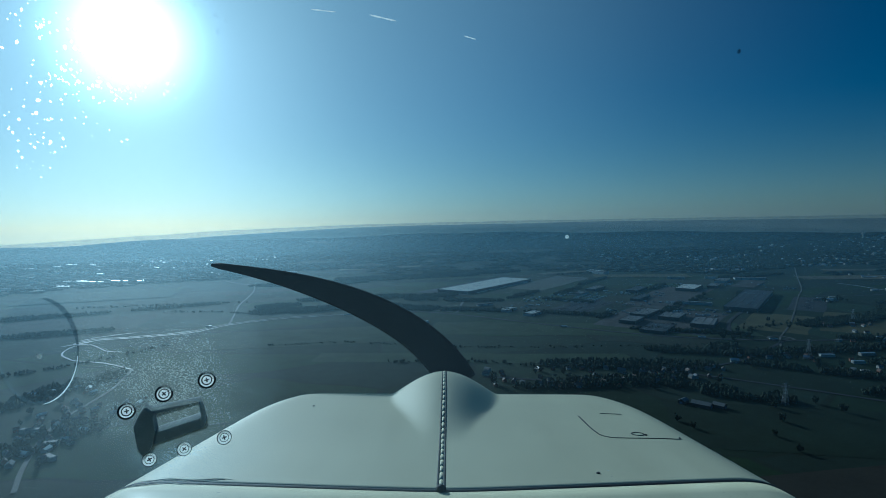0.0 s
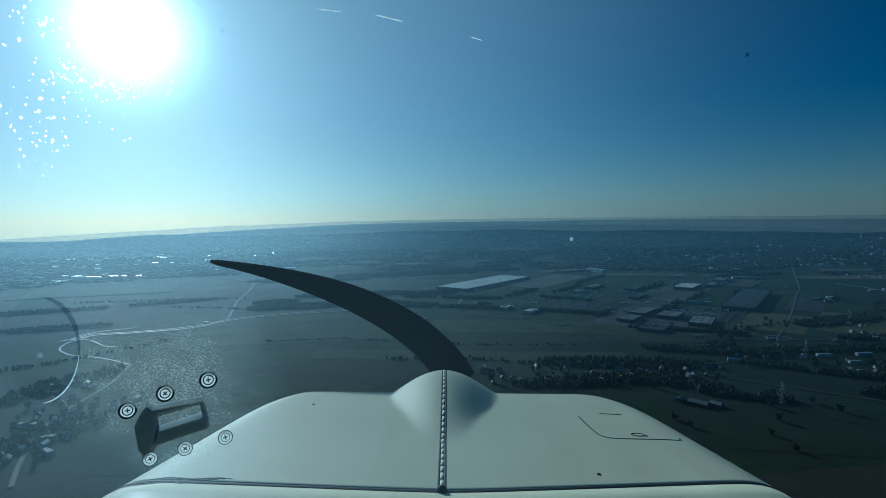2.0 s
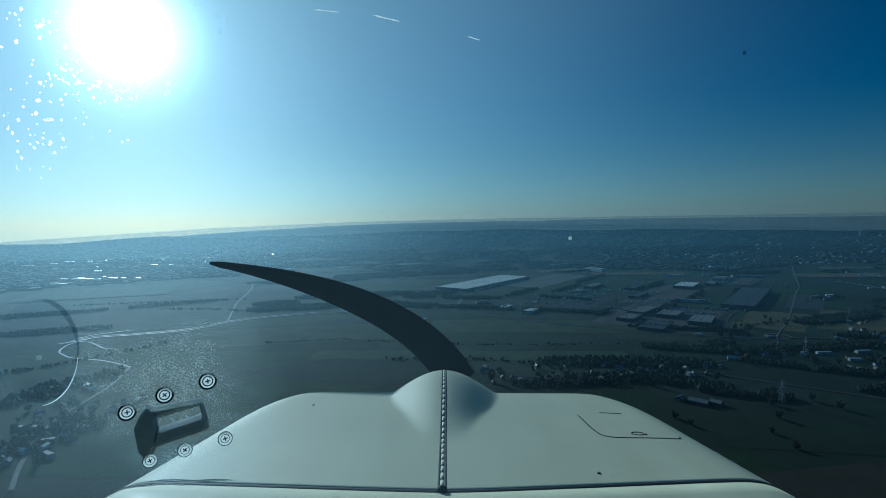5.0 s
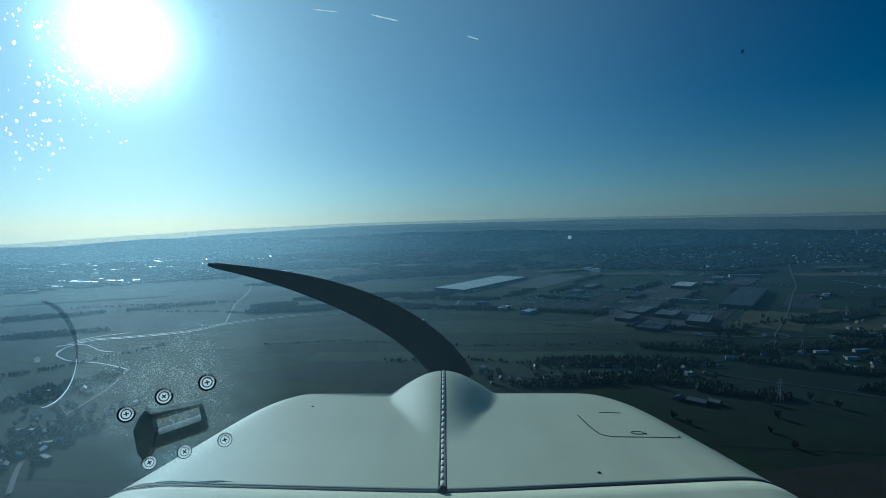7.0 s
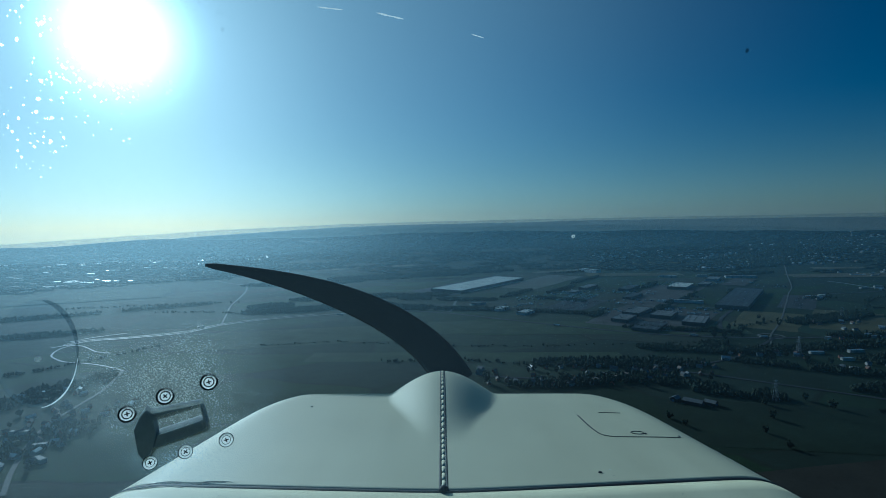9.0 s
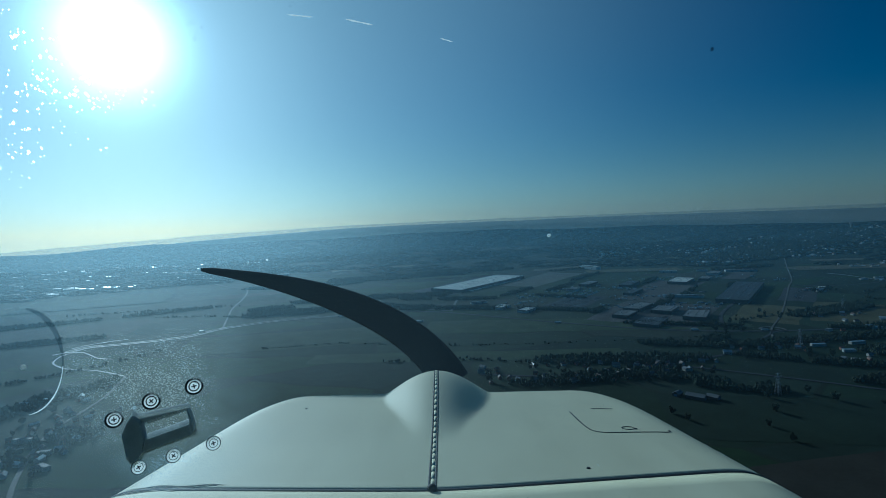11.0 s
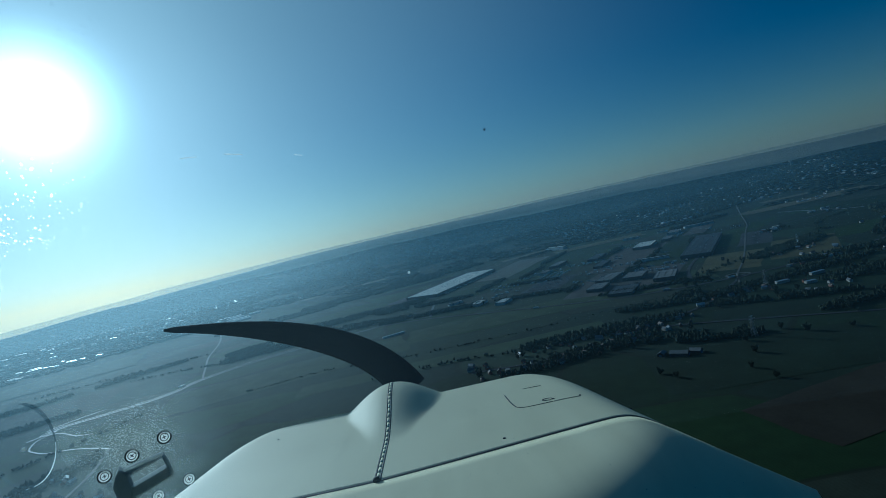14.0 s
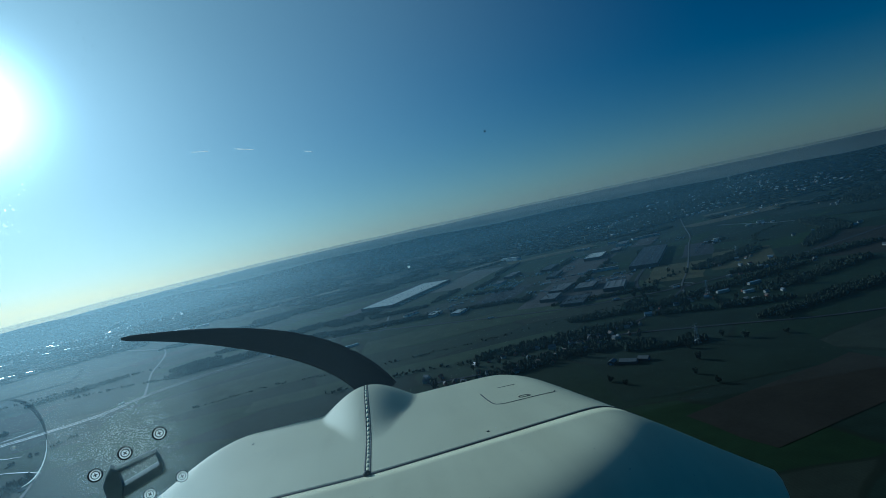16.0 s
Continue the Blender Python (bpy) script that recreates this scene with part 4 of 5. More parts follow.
settle_houses(1380, 1400, 120, 60, 10, (3, 1, 0))
settle_houses(420, 900, 60, 40, 8, (2, 1, 0, 2, 1))
settle_houses(1950, 1850, 120, 90, 14, (3, 1, 0), gap=20)
settle_houses(1800, 2180, 120, 70, 12, (3, 1), gap=20)


def far_houses(areas):
    """Houses too far off to tell apart: gabled bodies with pale and dark roofs, in one mesh."""
    verts, faces, slots = [], [], []
    for cx, cy, sx, sy, count in areas:
        for _ in range(count):
            x, y, a = cx + RNG.uniform(-sx, sx), cy + RNG.uniform(-sy, sy), RNG.uniform(0, math.pi)
            l, w, h, p = RNG.uniform(10, 20), RNG.uniform(8, 12), RNG.uniform(5, 8), RNG.uniform(2, 4)
            ca, sa, z, n = math.cos(a), math.sin(a), elev(x, y), len(verts)
            for ex in (-l / 2, l / 2):
                for q, k in ((-w / 2, -3), (w / 2, -3), (w / 2, h), (0, h + p), (-w / 2, h)):
                    verts.append((x + ex * ca - q * sa, y + ex * sa + q * ca, z + k))
            roof = 1 if RNG.random() < 0.55 else 3 if RNG.random() < 0.4 else 2
            for f, slot in (((4, 3, 2, 1, 0), 0), ((5, 6, 7, 8, 9), 0), ((0, 1, 6, 5), 0), ((1, 2, 7, 6), 0), ((4, 0, 5, 9), 0), ((2, 3, 8, 7), roof), ((3, 4, 9, 8), roof)):
                faces.append(tuple(n + i for i in f))
                slots.append(slot)
    ob = raw("distant_houses", verts, faces, M["render"])
    ob.data.materials.append(M["glint"])
    ob.data.materials.append(M["tile"])
    ob.data.materials.append(M["membrane"])
    ob.data.polygons.foreach_set("material_index", slots)
    return tagged(ob, "scattered pale houses of the far wooded suburbs", "houses", kind="stuff")


far_houses(((1700, 2820, 340, 300, 120), (2200, 3080, 360, 320, 90), (1350, 2560, 130, 60, 26), (2500, 2500, 260, 240, 60), (-1700, 3150, 330, 200, 80),
            (1150, 3100, 260, 160, 30), (2600, 3300, 240, 200, 40), (-1300, 3350, 240, 120, 30)))


def barn(x, y, ang, l, w, h, pitch, roof, label):
    root = group_root("barn", x, y, ang)
    tagged(root, label, "barn", "barns")
    bm = bmesh.new()
    pts = [(-w / 2, -0.5), (w / 2, -0.5), (w / 2, h), (0, h + pitch), (-w / 2, h)]
    a = [bm.verts.new((-l / 2, p, q)) for p, q in pts]
    b = [bm.verts.new((l / 2, p, q)) for p, q in pts]
    bm.faces.new(a[::-1])
    bm.faces.new(b)
    for i in range(5):
        bm.faces.new((a[i], a[(i + 1) % 5], b[(i + 1) % 5], b[i]))
    part("wall", bm, M["darksheet"], root)
    for s in (-1, 1):
        bm = bmesh.new()
        n = max(3, int(l / 6))
        for i in range(n):
            x0, x1 = -l / 2 - 0.4 + i * (l + 0.8) / n, -l / 2 - 0.4 + (i + 1) * (l + 0.8) / n - 0.12
            lo, hi = (s * (w / 2 + 0.5), h - 0.5 * pitch / (w / 2) + 0.08), (0, h + pitch + 0.08)
            v = [bm.verts.new((ex, p, q + dz)) for dz in (0, 0.15) for ex, (p, q) in ((x0, lo), (x1, lo), (x1, hi), (x0, hi))]
            for f in ((0, 1, 2, 3), (4, 5, 6, 7), (0, 1, 5, 4), (1, 2, 6, 5), (2, 3, 7, 6), (3, 0, 4, 7)):
                bm.faces.new([v[k] for k in f])
        bmesh.ops.recalc_face_normals(bm, faces=bm.faces)
        part("roof", bm, M[roof], root, "worn corrugated roof sheets")
    for i in (-1, 1):
        bm = bmesh.new()
        box(bm, i * (l / 2 + 0.05), 0, 0, 0.2, w * 0.4, h * 0.8)
        part("door", bm, M["shutter"], root)
    return root


barn(357, 742, -42, 26, 13, 5, 3, "greyroof", "long farm barn with a worn grey roof beside a yard")
barn(338, 758, 40, 14, 10, 4.5, 2.6, "slate", "small farm building with a grey roof")
barn(380, 738, -48, 16, 12, 4.5, 2.6, "greyroof", "square farm building with a worn roof")


def pylon(x, y, h, ang):
    """A lattice mast: four legs, braces and three cross arms."""
    root = group_root("pylon", x, y, ang)
    tagged(root, "grey steel lattice power pylon in a field", "pylon", "pylons")
    for sx in (-1, 1):
        for sy in (-1, 1):
            bm = bmesh.new()
            tube(bm, (sx * 3.4, sy * 3.4, -0.5), (sx * 0.5, sy * 0.5, h), 0.22, 0.14, 5)
            part("leg", bm, M["steel"], root)
    for i in range(7):
        z0, z1 = h * i / 7, h * (i + 1) / 7
        r0, r1 = 3.4 - 2.9 * z0 / h, 3.4 - 2.9 * z1 / h
        bm = bmesh.new()
        for a, b in (((-1, -1), (1, -1)), ((1, -1), (1, 1)), ((1, 1), (-1, 1)), ((-1, 1), (-1, -1))):
            tube(bm, (a[0] * r0, a[1] * r0, z0), (b[0] * r1, b[1] * r1, z1), 0.1, 0.1, 4)
            tube(bm, (b[0] * r0, b[1] * r0, z0), (a[0] * r1, a[1] * r1, z1), 0.1, 0.1, 4)
        part("brace", bm, M["steel"], root)
    for z, s in ((h * 0.68, 6), (h * 0.82, 7.5), (h * 0.95, 5)):
        bm = bmesh.new()
        box(bm, 0, 0, z, 2 * s, 0.5, 0.5)
        part("cross_arm", bm, M["steel"], root)
    return root


for px, py in ((477, 745), (1010, 1320), (690, 1010)):
    pylon(px, py, 32, 20)


def tower(x, y):
    root = group_root("water_tower", x, y)
    tagged(root, "small pale water tower on the wooded skyline", "tower")
    bm = bmesh.new()
    tube(bm, (0, 0, -4), (0, 0, 26), 5, 4, 16)
    part("shaft", bm, M["render"], root)
    bm = bmesh.new()
    tube(bm, (0, 0, 26), (0, 0, 32), 5, 10, 16)
    tube(bm, (0, 0, 32), (0, 0, 38), 10, 10, 16)
    part("tank", bm, M["render"], root)
    return root


tower(2710, 3470)


def steam(x, y):
    """A drifting puff of white steam over the works by the town."""
    rng = np.random.default_rng(5)
    n = 60
    t = rng.random(n)
    spots = np.stack([x + 90 * t + rng.normal(0, 8, n), y + 20 * t + rng.normal(0, 8, n)], 1)
    size = 5 + 13 * t * rng.uniform(0.5, 1.1, n)
    vv, ff = clumps([tuple(p) for p in spots], size, size * 1.2, rng)
    vv[:, 2] += np.repeat(22 + 16 * t, len(ICO_V))
    return tagged(raw("steam_plume", vv, ff, M["nylon"], smooth=True), "white puff of steam drifting over the far works", "steam", kind="stuff")


steam(-1490, 3230)


# ---- vehicles ----
def car_proto(x, y, ang, paint, label):
    root = group_root("car", x, y, ang)
    tagged(root, label, "car", "parked cars")
    bm = bmesh.new()
    box(bm, 0, 0, 0.35, 4.3, 1.75, 0.6, 0, 0.12)
    part("body", bm, M[paint], root)
    bm = bmesh.new()
    r = bmesh.ops.create_cube(bm, size=1, matrix=pose(-0.2, 0, 1.2) @ Matrix.Diagonal((2.4, 1.55, 0.5, 1)))
    for v in r["verts"]:
        if v.co.z > 1.2:
            v.co.x = -0.2 + (v.co.x + 0.2) * 0.65
            v.co.y *= 0.86
    part("cabin", bm, M["glass"], root, "dark glazed cabin")
    for sx in (-1.3, 1.3):
        for sy in (-0.8, 0.8):
            bm = bmesh.new()
            tube(bm, (sx, sy - 0.1, 0.32), (sx, sy + 0.1, 0.32), 0.32, 0.32, 10)
            part("wheel", bm, M["rubber"], root)
    return root


PROTO_CARS = [car_proto(330, 1690, AX, "carwhite", "white car parked in a works car park"), car_proto(340, 1682, AX, "cargrey", "silver car parked in a works car park"), car_proto(350, 1674, AX, "cardark", "dark car parked in a works car park")]


def park(cx, cy, rows, cols, pitch, ang, fill):
    ca, sa = math.cos(radians(ang)), math.sin(radians(ang))
    for i in range(rows):
        for j in range(cols):
            if RNG.random() < fill:
                u, v = (i - rows / 2) * pitch, (j - cols / 2) * 2.9
                copy_thing(PROTO_CARS[int(RNG.choice([0, 0, 0, 1, 1, 2]))], pose(cx + u * ca - v * sa, cy + u * sa + v * ca, 0.47, 0, 0, ang + 180 * int(RNG.integers(2))))


park(420, 1640, 10, 34, 22, AX, 0.5)
park(1090, 1600, 12, 8, 20, AX, 0.6)
park(560, 1330, 3, 10, 12, AX, 0.5)
park(300, 1700, 3, 8, 12, AX, 0.6)
park(851, 1730, 3, 12, 12, AX, 0.7)
park(779, 1485, 2, 10, 12, AX, 0.8)


def lorry_proto(x, y, ang):
    root = group_root("lorry", x, y, ang)
    tagged(root, "white articulated lorry with a box trailer", "lorry", "lorries")
    bm = bmesh.new()
    box(bm, 0, 0, 1.1, 13.4, 2.5, 2.8, 0, 0.05)
    part("trailer", bm, M["carwhite"], root)
    bm = bmesh.new()
    box(bm, 0, 0, 3.904, 13.2, 2.4, 0.05)
    part("trailer_roof", bm, M["glint"], root, "pale aluminium trailer roof")
    bm = bmesh.new()
    box(bm, 8.2, 0, 0.6, 2.2, 2.45, 2.9, 0, 0.2)
    part("cab", bm, M["carwhite"], root)
    bm = bmesh.new()
    box(bm, 9.2, 0, 1.9, 0.3, 2.1, 0.9)
    part("windscreen", bm, M["glass"], root)
    for sx in (-5.5, -4.2, -2.9, 7.0, 8.6):
        for sy in (-1.05, 1.05):
            bm = bmesh.new()
            tube(bm, (sx, sy - 0.15, 0.5), (sx, sy + 0.15, 0.5), 0.5, 0.5, 10)
            part("wheel", bm, M["rubber"], root)
    return root


LORRY = lorry_proto(285, 1312, -28)
LORRY.location.z = 0.6
for lx, ly, la, lz in ((560, 1168, -18, 0.97), (-300, 1527, 6, 0.97), (700, 1138, -8, 0.97), (-640, 1384, 38, 0.97), (930, 1140, 2, 0.97)):
    copy_thing(LORRY, pose(lx, ly, lz, 0, 0, la))
for i in range(14):
    u = -200 + i * 28 + RNG.uniform(-5, 5)
    ca, sa = math.cos(radians(53)), math.sin(radians(53))
    copy_thing(LORRY, pose(159 + u * ca + 90 * sa, 2170 + u * sa - 90 * ca, 0.3, 0, 0, 53 + 90))


def container_proto(x, y, ang, paint, label):
    """A ribbed steel container with end doors."""
    root = group_root("container", x, y, ang)
    tagged(root, label, "container", "containers")
    bm = bmesh.new()
    box(bm, 0, 0, 0.2, 12.0, 2.4, 2.6)
    for i in range(12):
        for sy in (-1.23, 1.23):
            box(bm, -5.5 + i, sy, 0.3, 0.35, 0.08, 2.4)
    part("body", bm, M[paint], root)
    bm = bmesh.new()
    box(bm, 0, 0, 2.804, 11.9, 2.3, 0.06)
    part("top", bm, M["glint" if paint != "shutter" else "shutter"], root, "dull metal top sheet")
    for sy in (-0.6, 0.6):
        bm = bmesh.new()
        box(bm, 6.04, sy, 0.3, 0.08, 1.1, 2.4)
        part("door", bm, M["steel"], root)
    return root


BOXES = [container_proto(470, 1560, AX, "carwhite", "white container standing in a works yard"),
         container_proto(478, 1548, AX, "sheet", "pale grey container standing in a works yard"),
         container_proto(486, 1536, AX, "shutter", "blue container standing in a works yard")]
for cx, cy, sx, sy, count in ((560, 1500, 90, 40, 26), (700, 1480, 60, 60, 26), (640, 1660, 110, 40, 26), (420, 1880, 60, 50, 18), (860, 2080, 100, 50, 22), (300, 1780, 80, 50, 18), (560, 1900, 90, 60, 22),
                              (1150, 2080, 80, 40, 14), (700, 1850, 60, 40, 12), (250, 1640, 60, 30, 10), (800, 1500, 40, 40, 10), (1230, 1960, 60, 40, 8)):
    for _ in range(count):
        x, y = cx + RNG.uniform(-sx, sx), cy + RNG.uniform(-sy, sy)
        copy_thing(BOXES[int(RNG.choice([0, 0, 0, 1, 2]))], pose(x, y, 0.44, 0, 0, AX + 90 * int(RNG.integers(2)) + RNG.normal(0, 3)))

for i in range(4):      # rows of parked trailers
    for j in range(11):
        if RNG.random() < 0.8:
            u, v = -95 + j * 17 + RNG.normal(0, 1), -60 + i * 24
            ca, sa = math.cos(radians(AX)), math.sin(radians(AX))
            copy_thing(BOXES[0 if RNG.random() < 0.8 else 1], pose(445 + u * ca - v * sa, 1790 + u * sa + v * ca, 0.44, 0, 0, AX + 90))


# ---- the aircraft ----
# Its own axes: x to the right wing, y ahead, z up from the seat's eye point.
aircraft = new("light_aircraft")
aircraft.matrix_basis = flight(0, 0, 0, 0, -3.08, -1.14) @ pose(0, 0, 0, -90, 0, 0)
tagged(aircraft, "nose of a white light aircraft in flight, seen over its cowling", "aircraft")


def ease(a, b, v):
    t = min(1, max(0, (v - a) / (b - a)))
    return t * t * (3 - 2 * t)


def cowl_half(y, x=0.0):
    """The half width of the cowling's top."""
    t = max(0.0, (y - 1.28) / 0.57)
    tuck = 1 - 2.2 * max(0.0, 0.80 - y) ** 1.5   # the panel tucks in under the foot of the windscreen
    return (0.533 if x < 0 else 0.568) * tuck * max(0.0, 1 - t ** 4) ** 0.25


def cowl_z(x, y):
    """The height of the skin: a flat top, round shoulders, flanks that slope away."""
    w = cowl_half(y, x)
    z = -0.3123 - 0.0914 * y
    steep = min(3.0, 1.09 * abs(z) / max(w + 0.04, 0.05))
    r = 0.020 + 0.14 * max(0.0, 0.84 - y)
    u = (abs(x) - w) / r
    z -= steep * r * (math.log1p(math.exp(u)) if u < 30 else u)
    rise = ease(1.12, 1.70, y)
    wide = 0.05 + 0.118 * rise
    if abs(x) < wide:
        z += 0.074 * rise * math.cos(math.pi / 2 * x / wide) ** 1.1
    if y > 1.70:
        z -= 0.10 * ((y - 1.70) / 0.15) ** 2
    return z


def seam_y(x):
    """The seam between cowling and scuttle sweeps forward at both sides."""
    return 0.849 + (0.13 if x > 0 else 0.075) * (math.hypot(x, 0.06) - 0.06)


def skin(name, y0, y1, ny, label):
    """A stretch of the skin from flank to flank, with a folded edge at its ends."""
    cols = [i / 56 for i in range(57)] + [1 + 0.02 * i for i in range(1, 11)] + [1.3, 1.45, 1.65]
    cols = [-c for c in cols[:0:-1]] + cols
    nx = len(cols) - 1
    verts, faces = [], []
    for i in range(ny + 1):
        y = y0 + (y1 - y0) * i / ny
        for c in cols:
            w = cowl_half(y, c)
            x = c * w if abs(c) <= 1 else math.copysign(w + (abs(c) - 1) * 0.5, c)
            back = i / ny if y1 < 1 else 1 - i / ny
            yy = y + (seam_y(x) - SEAM) * back
            verts.append((x, yy, max(cowl_z(x, yy), -1.0)))
    for i in range(ny):
        for j in range(nx):
            a = i * (nx + 1) + j
            faces.append((a, a + 1, a + nx + 2, a + nx + 1))
    n = len(verts)
    for i in (0, ny):
        for j in range(nx + 1):
            x, y, z = verts[i * (nx + 1) + j]
            verts.append((x, y, z - 0.03))
    for k, i in ((0, 0), (1, ny)):
        for j in range(nx):
            a, c = i * (nx + 1) + j, n + k * (nx + 1) + j
            faces.append((a, c, c + 1, a + 1) if k == 0 else (a, a + 1, c + 1, c))
    return raw(name, verts, faces, M["paint"], aircraft, label, True)


SEAM = 0.85
cowl = skin("engine_cowling", SEAM + 0.003, 1.842, 60, "white painted engine cowling with a raised nose fairing")
scuttle = skin("scuttle_panel", 0.22, SEAM - 0.003, 14, "white scuttle panel behind the cowling seam")


def strip(name, path, width, lift, material, parent, label="", wave=0.0):
    """A thin bead that follows the skin along path (x, y)."""
    verts, faces = [], []
    pts = [Vector(p) for p in path]
    for i, p in enumerate(pts):
        d = (pts[min(i + 1, len(pts) - 1)] - pts[max(i - 1, 0)]).normalized()
        s = Vector((d.y, -d.x)) * width / 2
        for q, dz in ((p - s, 0.0004), (p - s * 0.5, lift), (p + s * 0.5, lift), (p + s, 0.0004)):
            verts.append((q.x, q.y, cowl_z(q.x, q.y) + dz))
    for i in range(len(pts) - 1):
        a = 4 * i
        faces += [(a + k, a + k + 1, a + k + 5, a + k + 4) for k in range(3)]
    return raw(name, verts, faces, material, parent, label, True)


def line2(a, b, n):
    return [(a[0] + (b[0] - a[0]) * i / n, a[1] + (b[1] - a[1]) * i / n) for i in range(n + 1)]


# the seam's dark seal
strip("seam_seal", [(x, seam_y(x)) for x, _ in line2((-0.62, 0), (0.65, 0), 100)], 0.010, 0.0016, M["gap"], cowl, "dark rubber seam seal")
# wrinkled sealing tape at one end of the seam
for i in range(7):
    strip("tape_wrinkle", [(-0.56 + 0.022 * j + 0.012 * i, 0.872 + 0.004 * i + 0.004 * math.sin(1.7 * j + i)) for j in range(7)], 0.0022, 0.0009, M["gap"] if i % 2 else M["paint"], cowl)
# the piano hinge along the middle
strip("hinge_gap", line2((-0.0056, SEAM), (-0.0056, 1.735), 60), 0.0042, 0.0012, M["gap"], cowl)
strip("hinge_gap", line2((0.0056, SEAM), (0.0056, 1.735), 60), 0.0042, 0.0012, M["gap"], cowl)
strip("hinge_gap", line2((0.0, 1.737), (0.045, 1.737), 8), 0.006, 0.0012, M["gap"], cowl)
for i in range(24):
    y0 = SEAM + 0.012 + i * 0.0365
    bm = bmesh.new()
    tube(bm, (0, y0, cowl_z(0, y0) - 0.0012), (0, y0 + 0.0352, cowl_z(0, y0 + 0.0352) - 0.0012), 0.0036, 0.0036, 10)
    part("hinge_knuckle", bm, M["paint"], cowl, smooth=True)
bm = bmesh.new()
bmesh.ops.create_icosphere(bm, subdivisions=2, radius=0.009, matrix=Matrix.Translation((0, SEAM, cowl_z(0, SEAM) + 0.001)))
part("hinge_pin", bm, M["gap"], cowl, "dark hinge pin end", True)
# the oil door's edge, its latch and fasteners
arc = [(0.357 + 0.035 * (1 - math.cos(t)), 1.213 - 0.034 * math.sin(t)) for t in (0.2, 0.6, 1.0, 1.3, 1.57)]
strip("oil_door_edge", [(0.356, 1.395), (0.355, 1.34), (0.354, 1.29), (0.355, 1.24)] + arc + line2((0.41, 1.178), (0.520, 1.175), 8) + [(0.530, 1.18), (0.534, 1.195)], 0.0040, 0.0012, M["gap"], cowl, "dark oil door gap")
strip("oil_door_edge", line2((0.421, 1.428), (0.477, 1.420), 6), 0.005, 0.0012, M["gap"], cowl, "dark oil door gap")


def ring(name, x, y, r, thick, material, parent, squash=0.6):
    pts = [(x + r * math.cos(t), y + r * squash * math.sin(t)) for t in [2 * math.pi * i / 20 for i in range(20)]]
    return strip(name, pts, thick, 0.0014, material, parent)


ring("latch", 0.447, 1.214, 0.014, 0.003, M["gap"], cowl, 0.9)
for fx, fy in ((-0.373, 1.507), (0.279, 0.939), (0.462, 1.205)):
    bm = bmesh.new()
    bmesh.ops.create_cone(bm, cap_ends=True, segments=10, radius1=0.004, radius2=0.003, depth=0.002, matrix=Matrix.Translation((fx, fy, cowl_z(fx, fy) + 0.0008)))
    part("fastener", bm, M["gap"], cowl)


# chipped paint along one shoulder, and a white fleck
for cx, cy, cw in ((0.585, 1.135, 0.010), (0.600, 1.105, 0.014), (0.612, 1.085, 0.008), (0.300, 0.957, 0.005)):
    strip("paint_chip", line2((cx, cy), (cx + 0.4 * cw, cy - cw), 3), 0.4 * cw, 0.0008, M["nylon"], cowl, "small bright chip in the paint")


# ---- the propeller, at rest ----
HUB = Vector((0.0, 1.93, -0.585))


def blade_mesh(turn):
    """A long sabre-shaped blade, thick at the root and thin at the tip, raked ahead so its shadow misses the cowling.
    """
    p = [Vector((0.0245, 1, -0.2552)), Vector((-0.0436, 1, -0.1071)), Vector((-0.3030, 1, -0.0500)), Vector((-0.4474, 1, -0.0301))]
    n, verts, faces = 48, [], []
    for i in range(n + 1):
        t = i / n
        ahead = 1.97 + 0.80 * t
        c = ((1 - t) ** 3 * p[0] + 3 * t * (1 - t) ** 2 * p[1] + 3 * t * t * (1 - t) * p[2] + t ** 3 * p[3]) * ahead
        d = (3 * (1 - t) ** 2 * (p[1] - p[0]) + 6 * t * (1 - t) * (p[2] - p[1]) + 3 * t * t * (p[3] - p[2])).normalized()
        s = Vector((d.z, 0, -d.x))
        chord = 0.030 + 0.118 * (1 - t) ** 1.5 + 0.040 * math.sin(math.pi * t) ** 1.5
        if t > 0.96:
            chord *= 1 - 0.5 * (t - 0.96) / 0.04
        th = 0.016 * (1 - t) + 0.004
        twist = radians(34 - 22 * t)
        for k in range(10):
            a = 2 * math.pi * k / 10
            u, v = 0.5 * chord * math.cos(a), th * math.sin(a) * (0.6 + 0.4 * math.cos(a))
            q = c + s * u + Vector((0, 1, 0)) * (v + u * math.sin(twist) * 0.5)
            verts.append(HUB + Matrix.Rotation(turn, 3, "Y") @ (q - HUB))
    for i in range(n):
        for k in range(10):
            a, b = i * 10 + k, i * 10 + (k + 1) % 10
            faces.append((a, b, b + 10, a + 10))
    faces.append(tuple(range(10)))
    faces.append(tuple(n * 10 + k for k in range(10))[::-1])
    return verts, faces


bm = bmesh.new()
tube(bm, HUB + Vector((0, -0.06, 0)), HUB + Vector((0, 0.06, 0)), 0.10, 0.10, 24)
tube(bm, HUB + Vector((0, 0.06, 0)), HUB + Vector((0, 0.28, 0)), 0.10, 0.02, 24)
propeller = part("propeller", bm, M["paint"], aircraft, "two-bladed propeller at rest behind a white spinner", True)
for turn in (0.0, math.pi):
    v, f = blade_mesh(turn)
    raw("blade", v, f, M["blade"], propeller, "matt black sabre-shaped blade", True)


# ---- the windscreen ----
def pane_y(x, z):
    return 0.80 - 0.493 * (z + 0.36) - 0.12 * x * x


